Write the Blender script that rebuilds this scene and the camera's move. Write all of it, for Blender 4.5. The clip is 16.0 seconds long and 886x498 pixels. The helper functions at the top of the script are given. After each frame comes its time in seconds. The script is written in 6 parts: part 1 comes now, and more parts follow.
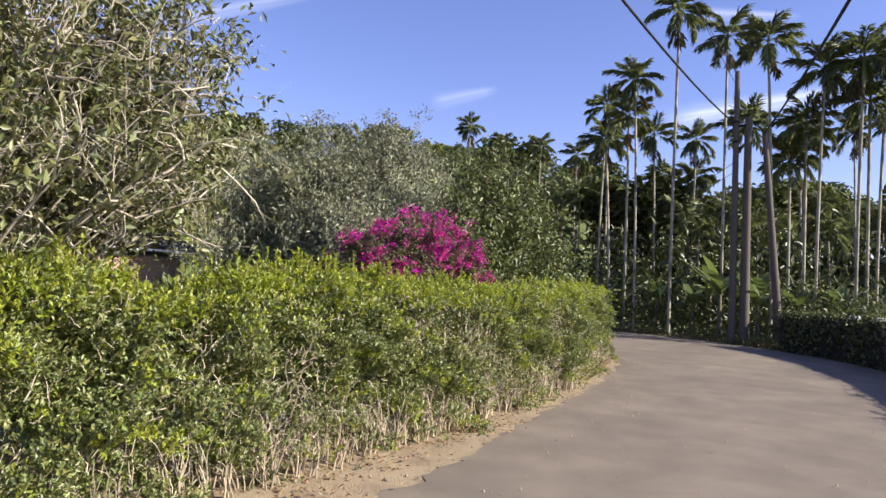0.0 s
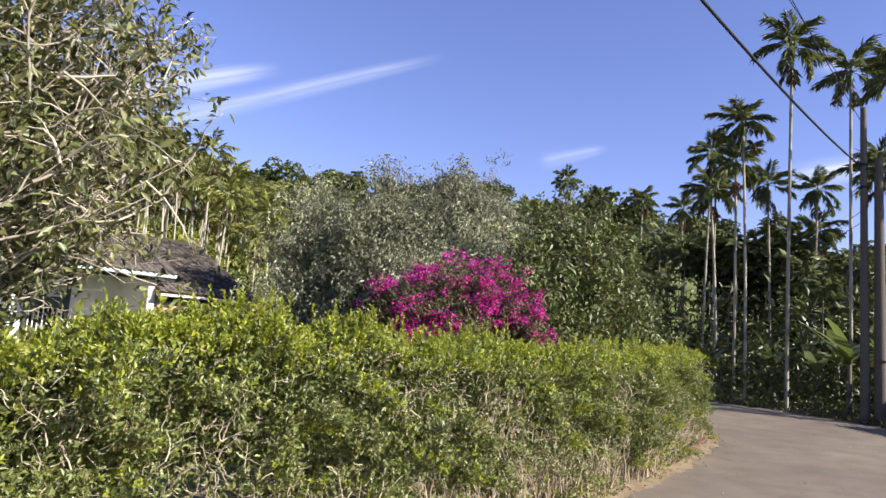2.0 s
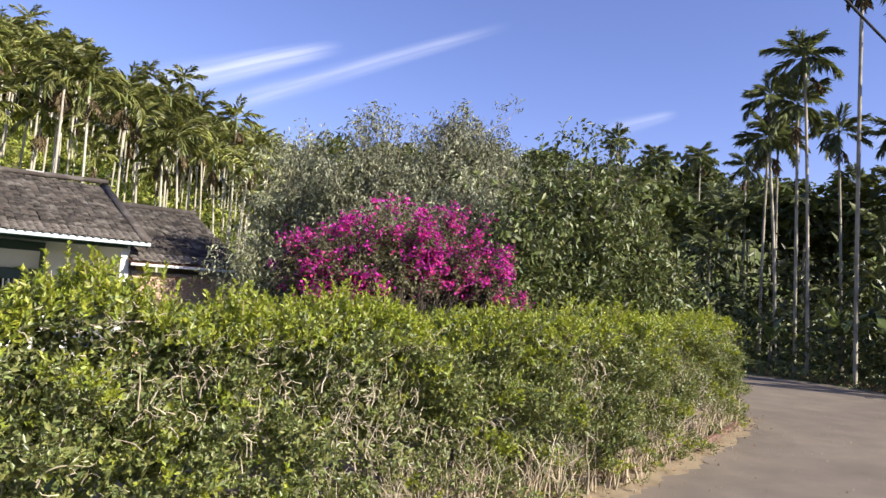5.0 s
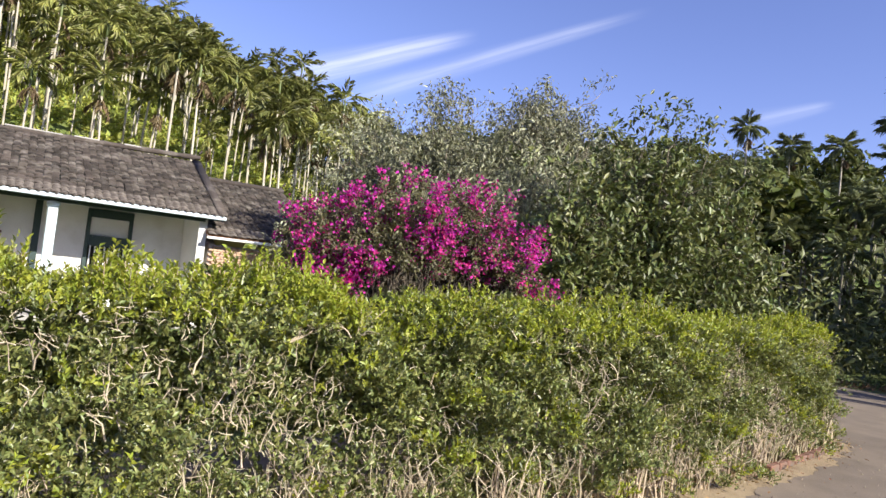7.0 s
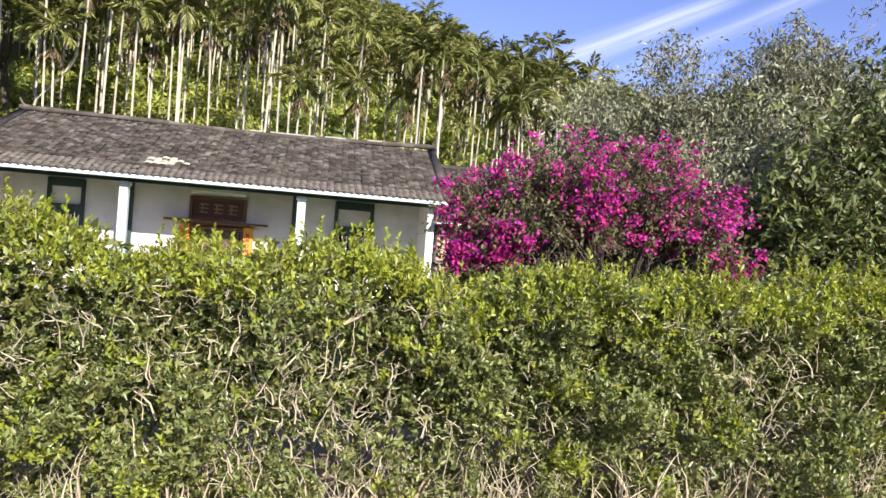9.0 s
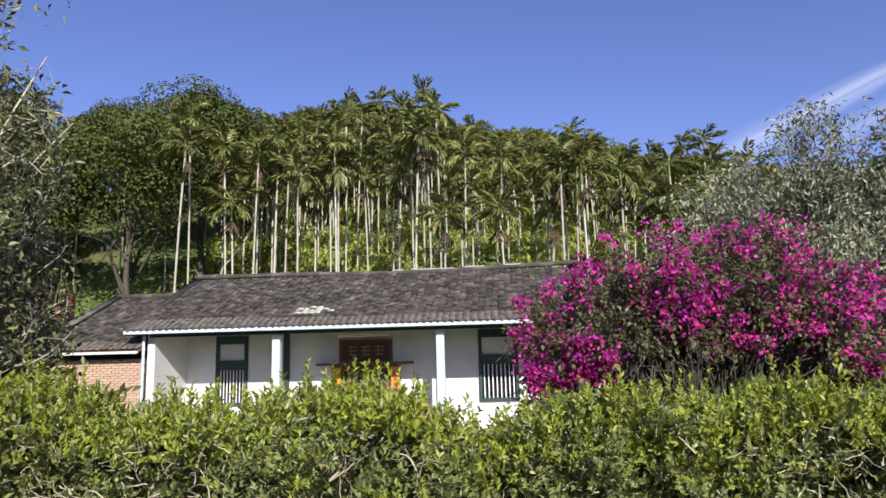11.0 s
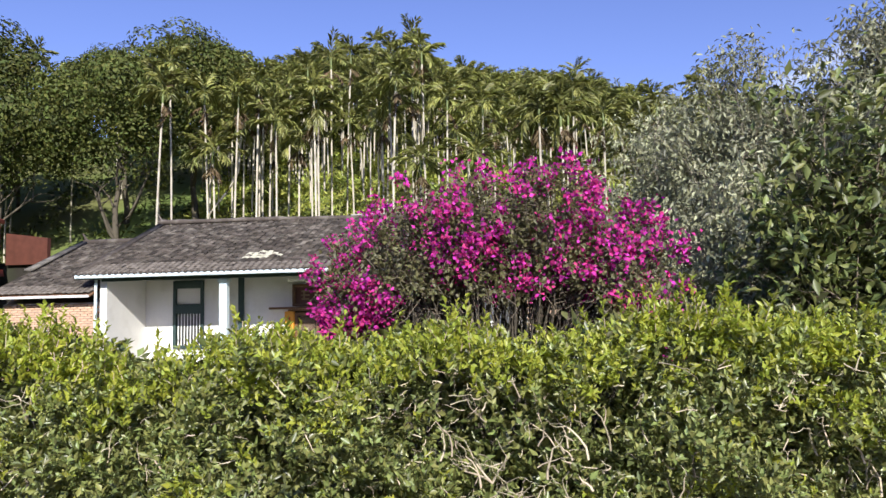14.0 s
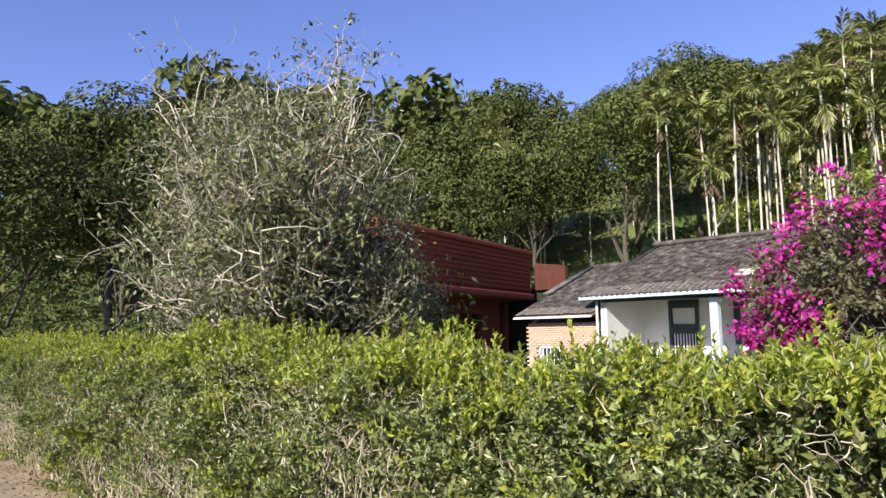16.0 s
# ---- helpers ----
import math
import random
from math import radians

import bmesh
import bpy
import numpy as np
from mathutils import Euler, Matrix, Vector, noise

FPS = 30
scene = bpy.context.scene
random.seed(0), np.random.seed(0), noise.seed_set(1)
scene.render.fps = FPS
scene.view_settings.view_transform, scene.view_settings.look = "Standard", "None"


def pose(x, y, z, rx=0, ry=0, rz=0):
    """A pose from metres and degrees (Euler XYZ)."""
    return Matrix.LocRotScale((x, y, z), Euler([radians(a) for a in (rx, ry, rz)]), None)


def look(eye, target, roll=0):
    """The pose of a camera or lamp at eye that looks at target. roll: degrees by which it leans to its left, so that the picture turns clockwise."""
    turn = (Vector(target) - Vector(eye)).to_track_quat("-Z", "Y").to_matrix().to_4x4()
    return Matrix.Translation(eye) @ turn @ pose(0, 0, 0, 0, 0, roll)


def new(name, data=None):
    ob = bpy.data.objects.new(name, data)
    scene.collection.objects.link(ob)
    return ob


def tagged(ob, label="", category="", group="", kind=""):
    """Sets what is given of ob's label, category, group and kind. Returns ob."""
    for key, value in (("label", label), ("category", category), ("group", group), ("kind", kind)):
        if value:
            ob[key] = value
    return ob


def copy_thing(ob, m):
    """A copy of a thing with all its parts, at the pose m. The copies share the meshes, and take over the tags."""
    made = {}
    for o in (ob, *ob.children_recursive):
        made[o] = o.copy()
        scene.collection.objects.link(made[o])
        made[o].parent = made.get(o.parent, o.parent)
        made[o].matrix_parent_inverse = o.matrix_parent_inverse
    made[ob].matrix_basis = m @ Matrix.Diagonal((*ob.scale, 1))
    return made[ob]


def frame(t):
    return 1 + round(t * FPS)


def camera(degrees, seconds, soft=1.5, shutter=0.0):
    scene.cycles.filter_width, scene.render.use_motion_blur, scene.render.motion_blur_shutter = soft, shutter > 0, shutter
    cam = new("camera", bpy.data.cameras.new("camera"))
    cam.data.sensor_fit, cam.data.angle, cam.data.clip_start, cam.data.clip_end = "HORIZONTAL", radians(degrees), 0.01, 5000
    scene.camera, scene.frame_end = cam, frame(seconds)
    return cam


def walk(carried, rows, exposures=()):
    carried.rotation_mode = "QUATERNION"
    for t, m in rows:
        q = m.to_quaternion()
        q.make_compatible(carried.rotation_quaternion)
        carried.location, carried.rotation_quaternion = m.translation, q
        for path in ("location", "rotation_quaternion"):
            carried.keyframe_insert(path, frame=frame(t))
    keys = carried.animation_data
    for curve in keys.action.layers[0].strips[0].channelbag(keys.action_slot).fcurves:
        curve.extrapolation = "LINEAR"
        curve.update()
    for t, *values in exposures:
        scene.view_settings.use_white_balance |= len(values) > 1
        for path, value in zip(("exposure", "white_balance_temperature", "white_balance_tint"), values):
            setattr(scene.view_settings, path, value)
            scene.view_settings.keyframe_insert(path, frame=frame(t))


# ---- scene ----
cam = camera(65.5, 16.0)
PATH = [
    (0, (0.312, -0.29, 1.985), (1.983, 0.805, 2.078), 2.5),
    (0.5, (0.85, -0.351, 2.021), (2.485, 0.791, 2.168), 4.8),
    (1, (1.413, -0.242, 2.026), (3.051, 0.899, 2.157), 8.0),
    (1.5, (1.946, -0.178, 1.991), (3.537, 1.019, 2.177), 3.8),
    (2, (2.514, -0.026, 1.995), (3.981, 1.311, 2.24), 4.0),
    (2.5, (3.098, 0.144, 2.005), (4.596, 1.454, 2.202), 3.9),
    (3, (3.71, 0.251, 1.999), (5.158, 1.613, 2.215), 4.0),
    (3.2, (3.932, 0.293, 1.99), (5.338, 1.7, 2.2), 4.0),
    (5.3, (5.923, 0.299, 2.006), (7.263, 1.775, 2.163), 3.3),
    (5.5, (6.114, 0.273, 2.041), (7.443, 1.753, 2.244), 3.0),
    (6, (6.542, 0.322, 2.01), (7.761, 1.893, 2.223), 5.0),
    (6.5, (6.96, 0.251, 2.027), (8.161, 1.845, 2.142), 5.8),
    (7, (7.392, 0.173, 2.037), (8.451, 1.867, 2.134), 6.3),
    (7.5, (7.807, 0.221, 2.024), (8.735, 1.99, 2.127), 8.5),
    (8, (8.218, 0.253, 2.012), (9.132, 2.027, 2.146), 6.0),
    (8.5, (8.593, 0.261, 2.041), (9.275, 2.139, 2.148), 3.5),
    (9, (8.952, 0.403, 2.078), (9.287, 2.374, 2.054), 4.5),
    (9.2, (9.062, 0.443, 2.098), (9.241, 2.434, 2.056), 3.6),
    (11.3, (10.36, 0.966, 2.161), (10.174, 2.929, 2.5), -1.4),
    (11.5, (10.513, 1.029, 2.167), (10.372, 2.996, 2.5), -2.0),
    (12, (10.885, 1.195, 2.132), (10.857, 3.176, 2.406), 0.5),
    (12.5, (11.216, 1.256, 2.122), (11.355, 3.238, 2.356), -2.4),
    (13, (11.651, 1.341, 2.087), (11.637, 3.334, 2.247), -1.9),
    (13.5, (12.081, 1.505, 2.062), (11.998, 3.496, 2.225), 2.9),
    (14, (12.384, 1.343, 2.078), (12.118, 3.319, 2.241), -1.3),
    (14.5, (12.647, 1.63, 2.064), (11.797, 3.432, 2.245), -2.1),
    (15, (12.778, 1.801, 2.054), (11.598, 3.402, 2.267), 4.2),
    (15.5, (12.903, 1.911, 2.042), (11.543, 3.36, 2.272), 1.8),
    (16, (13.174, 1.936, 2.026), (11.665, 3.225, 2.274), -0.6),
]
walk(cam, [(t, look(eye, target, roll)) for t, eye, target, roll in PATH],
     [(0, 0.86, 6500, 10), (3, 0.83, 6500, 10), (7, 0.8, 6500, 10), (8.5, 0.86, 6450, 10), (9.2, 0.8, 6450, 10), (11.3, 0.28, 6050, 10), (12.5, 0.36, 6050, 10),
      (14.0, 0.62, 6150, 10), (16, 0.74, 6150, 10)])

# ---- world, sun, exposure ----
SUN_TO = Vector((0.315, -1.0, 0.59)).normalized()      # towards the sun
world = bpy.data.worlds.new("sky")
scene.world = world
world.use_nodes = True


def build_sky():
    nt = world.node_tree
    nt.nodes.clear()
    add = nt.nodes.new
    out, bg = add("ShaderNodeOutputWorld"), add("ShaderNodeBackground")
    sky = add("ShaderNodeTexSky")
    sky.sky_type, sky.sun_disc = "NISHITA", False
    sky.sun_elevation = math.asin(SUN_TO.z)
    sky.sun_rotation = math.atan2(SUN_TO.x, SUN_TO.y)
    sky.air_density, sky.dust_density, sky.ozone_density = 1.0, 0.3, 2.5
    bg.inputs["Strength"].default_value = 0.098
    co = add("ShaderNodeTexCoord")

    def maths(op, a, b=None, c=None):
        n = add("ShaderNodeMath")
        n.operation, n.use_clamp = op, False
        for i, v in enumerate((a, b, c)):
            if v is None:
                continue
            if isinstance(v, (int, float)):
                n.inputs[i].default_value = v
            else:
                nt.links.new(v, n.inputs[i])
        return n.outputs[0]

    def dot(v):
        n = add("ShaderNodeVectorMath")
        n.operation = "DOT_PRODUCT"
        nt.links.new(co.outputs["Generated"], n.inputs[0])
        n.inputs[1].default_value = v
        return n.outputs["Value"]

    def ramp(v, lo, hi):
        n = add("ShaderNodeMapRange")
        n.interpolation_type = "SMOOTHSTEP"
        nt.links.new(v, n.inputs["Value"])
        n.inputs["From Min"].default_value, n.inputs["From Max"].default_value = lo, hi
        return n.outputs["Result"]

    # high cirrus: each streak lies along a great circle between two directions
    total = None
    for a, b, width, amount in (((0.278, 0.927, 0.252), (0.504, 0.793, 0.343), 0.028, 0.55),
                                ((0.365, 0.9, 0.238), (0.665, 0.642, 0.382), 0.02, 0.3),
                                ((0.795, 0.552, 0.252), (0.84, 0.47, 0.273), 0.016, 0.22),
                                ((0.938, 0.262, 0.23), (0.962, 0.05, 0.255), 0.022, 0.6),
                                ((0.905, 0.225, 0.362), (0.935, 0.1, 0.345), 0.012, 0.35)):
        a, b = Vector(a).normalized(), Vector(b).normalized()
        across = a.cross(b).normalized()
        mid = (a + b).normalized()
        half = a.angle(b) / 2
        along = across.cross(mid).normalized()
        xyz, nz = add("ShaderNodeCombineXYZ"), add("ShaderNodeTexNoise")
        nt.links.new(maths("MULTIPLY", dot(along), 5.0), xyz.inputs[0])
        nt.links.new(maths("MULTIPLY", dot(across), 120.0), xyz.inputs[1])
        nt.links.new(xyz.outputs[0], nz.inputs["Vector"])
        nz.inputs["Scale"].default_value, nz.inputs["Detail"].default_value = 1.0, 5.0
        thick = maths("MULTIPLY_ADD", dot(along), -0.35 / math.sin(half), 0.85)
        d = maths("DIVIDE", maths("ABSOLUTE", dot(across)), maths("MAXIMUM", thick, 0.3))
        band = ramp(d, width, 0.0)
        ends = ramp(maths("ABSOLUTE", dot(along)), math.sin(half) * 1.12, math.sin(half) * 0.55)
        front = maths("GREATER_THAN", dot(mid), 0.5)
        wisps = maths("MULTIPLY_ADD", ramp(nz.outputs["Fac"], 0.3, 0.68), 0.6, 0.4)
        m = maths("MULTIPLY", maths("MULTIPLY", band, ends), maths("MULTIPLY", front, wisps))
        m = maths("MULTIPLY", m, amount)
        total = m if total is None else maths("MAXIMUM", total, m)
    mix = add("ShaderNodeMix")
    mix.data_type = "RGBA"
    nt.links.new(total, mix.inputs["Factor"])
    tint = add("ShaderNodeMix")
    tint.data_type, tint.blend_type = "RGBA", "MULTIPLY"
    tint.inputs["Factor"].default_value = 1.0
    tint.inputs[7].default_value = (1.03, 0.9, 1.24, 1)
    nt.links.new(sky.outputs["Color"], tint.inputs[6])
    nt.links.new(tint.outputs[2], mix.inputs[6])
    mix.inputs[7].default_value = (7.2, 7.4, 8.6, 1)
    nt.links.new(mix.outputs[2], bg.inputs["Color"])
    nt.links.new(bg.outputs[0], out.inputs["Surface"])


build_sky()
sun = bpy.data.lights.new("sun", "SUN")
sun.energy, sun.angle, sun.color = 5.0, radians(0.55), (1.0, 0.94, 0.84)
sun_ob = new("sun", sun)
sun_ob.matrix_world = look(SUN_TO * 60, (0, 0, 0))


# ---- materials ----
def material(name, base, rough=0.7, scale=4.0, vary=0.25, fine=40.0, bump=0.2, bump_scale=None, spec=0.5,
             metallic=0.0, second=None, second_scale=0.8, second_cut=(0.5, 0.62), island=0.0, through_light=0.0,
             hue=0.02, dist=0.01):
    """A surface with a fine grain, a broad variation, an optional second colour in patches and a relief."""
    m = bpy.data.materials.new(name)
    m.use_nodes = True
    nt = m.node_tree
    b = nt.nodes["Principled BSDF"]
    out = nt.nodes["Material Output"]
    add, link = nt.nodes.new, nt.links.new
    co = add("ShaderNodeTexCoord")
    n1, n2 = add("ShaderNodeTexNoise"), add("ShaderNodeTexNoise")
    for n, s, d in ((n1, scale, 5), (n2, fine, 3)):
        n.inputs["Scale"].default_value, n.inputs["Detail"].default_value = s, d
        link(co.outputs["Object"], n.inputs["Vector"])
    colour = None
    if second:
        n3, r3 = add("ShaderNodeTexNoise"), add("ShaderNodeMapRange")
        n3.inputs["Scale"].default_value, n3.inputs["Detail"].default_value = second_scale, 6
        link(co.outputs["Object"], n3.inputs["Vector"])
        link(n3.outputs["Fac"], r3.inputs["Value"])
        r3.inputs["From Min"].default_value, r3.inputs["From Max"].default_value = second_cut
        mx = add("ShaderNodeMix")
        mx.data_type = "RGBA"
        link(r3.outputs["Result"], mx.inputs["Factor"])
        mx.inputs[6].default_value, mx.inputs[7].default_value = (*base, 1), (*second, 1)
        colour = mx.outputs[2]
    hsv = add("ShaderNodeHueSaturation")
    if colour:
        link(colour, hsv.inputs["Color"])
    else:
        hsv.inputs["Color"].default_value = (*base, 1)
    value = add("ShaderNodeMath")
    value.operation = "MULTIPLY_ADD"
    add2 = add("ShaderNodeMath")
    add2.operation = "MULTIPLY_ADD"
    link(n1.outputs["Fac"], value.inputs[0])
    value.inputs[1].default_value, value.inputs[2].default_value = 2 * vary, 1 - vary
    link(n2.outputs["Fac"], add2.inputs[0])
    add2.inputs[1].default_value = vary
    link(value.outputs[0], add2.inputs[2])
    last = add2.outputs[0]
    if island:
        geo = add("ShaderNodeNewGeometry")
        isl = add("ShaderNodeMath")
        isl.operation = "MULTIPLY_ADD"
        link(geo.outputs["Random Per Island"], isl.inputs[0])
        isl.inputs[1].default_value, isl.inputs[2].default_value = 2 * island, 1 - island - vary / 2
        mul = add("ShaderNodeMath")
        mul.operation = "MULTIPLY"
        link(last, mul.inputs[0])
        link(isl.outputs[0], mul.inputs[1])
        last = mul.outputs[0]
        info = add("ShaderNodeObjectInfo")
        obj = add("ShaderNodeMath")
        obj.operation = "MULTIPLY_ADD"
        link(info.outputs["Random"], obj.inputs[0])
        obj.inputs[1].default_value, obj.inputs[2].default_value = island, 1 - island / 2
        both = add("ShaderNodeMath")
        both.operation = "MULTIPLY"
        link(last, both.inputs[0])
        link(obj.outputs[0], both.inputs[1])
        last = both.outputs[0]
        hue_n = add("ShaderNodeMath")
        hue_n.operation = "MULTIPLY_ADD"
        wn = add("ShaderNodeTexWhiteNoise")
        wn.noise_dimensions = "1D"
        link(geo.outputs["Random Per Island"], wn.inputs["W"])
        link(wn.outputs["Value"], hue_n.inputs[0])
        hue_n.inputs[1].default_value, hue_n.inputs[2].default_value = 2 * hue, 0.5 - hue
        link(hue_n.outputs[0], hsv.inputs["Hue"])
    else:
        info = add("ShaderNodeObjectInfo")
        obj = add("ShaderNodeMath")
        obj.operation = "MULTIPLY_ADD"
        link(info.outputs["Random"], obj.inputs[0])
        obj.inputs[1].default_value, obj.inputs[2].default_value = 0.16, 0.92 - vary / 2
        mul = add("ShaderNodeMath")
        mul.operation = "MULTIPLY"
        link(last, mul.inputs[0])
        link(obj.outputs[0], mul.inputs[1])
        last = mul.outputs[0]
    link(last, hsv.inputs["Value"])
    link(hsv.outputs["Color"], b.inputs["Base Color"])
    b.inputs["Roughness"].default_value = rough
    b.inputs["Metallic"].default_value = metallic
    b.inputs["Specular IOR Level"].default_value = spec
    if bump:
        bn, nb = add("ShaderNodeBump"), add("ShaderNodeTexNoise")
        nb.inputs["Scale"].default_value, nb.inputs["Detail"].default_value = bump_scale or fine, 5
        link(co.outputs["Object"], nb.inputs["Vector"])
        link(nb.outputs["Fac"], bn.inputs["Height"])
        bn.inputs["Strength"].default_value, bn.inputs["Distance"].default_value = bump, dist
        link(bn.outputs["Normal"], b.inputs["Normal"])
    if through_light:
        tr, mix = add("ShaderNodeBsdfTranslucent"), add("ShaderNodeMixShader")
        bright = add("ShaderNodeHueSaturation")
        link(hsv.outputs["Color"], bright.inputs["Color"])
        bright.inputs["Value"].default_value, bright.inputs["Saturation"].default_value = 1.5, 1.1
        link(bright.outputs["Color"], tr.inputs["Color"])
        mix.inputs[0].default_value = through_light
        link(b.outputs[0], mix.inputs[1])
        link(tr.outputs[0], mix.inputs[2])
        link(mix.outputs[0], out.inputs["Surface"])
    return m


def leaf_material(name, base, island=0.35, rough=0.42, through_light=0.25, hue=0.02, spec=0.5, vary=0.12):
    return material(name, base, rough=rough, scale=0.9, vary=vary, fine=60, bump=0, island=island,
                    through_light=through_light, hue=hue, spec=spec)


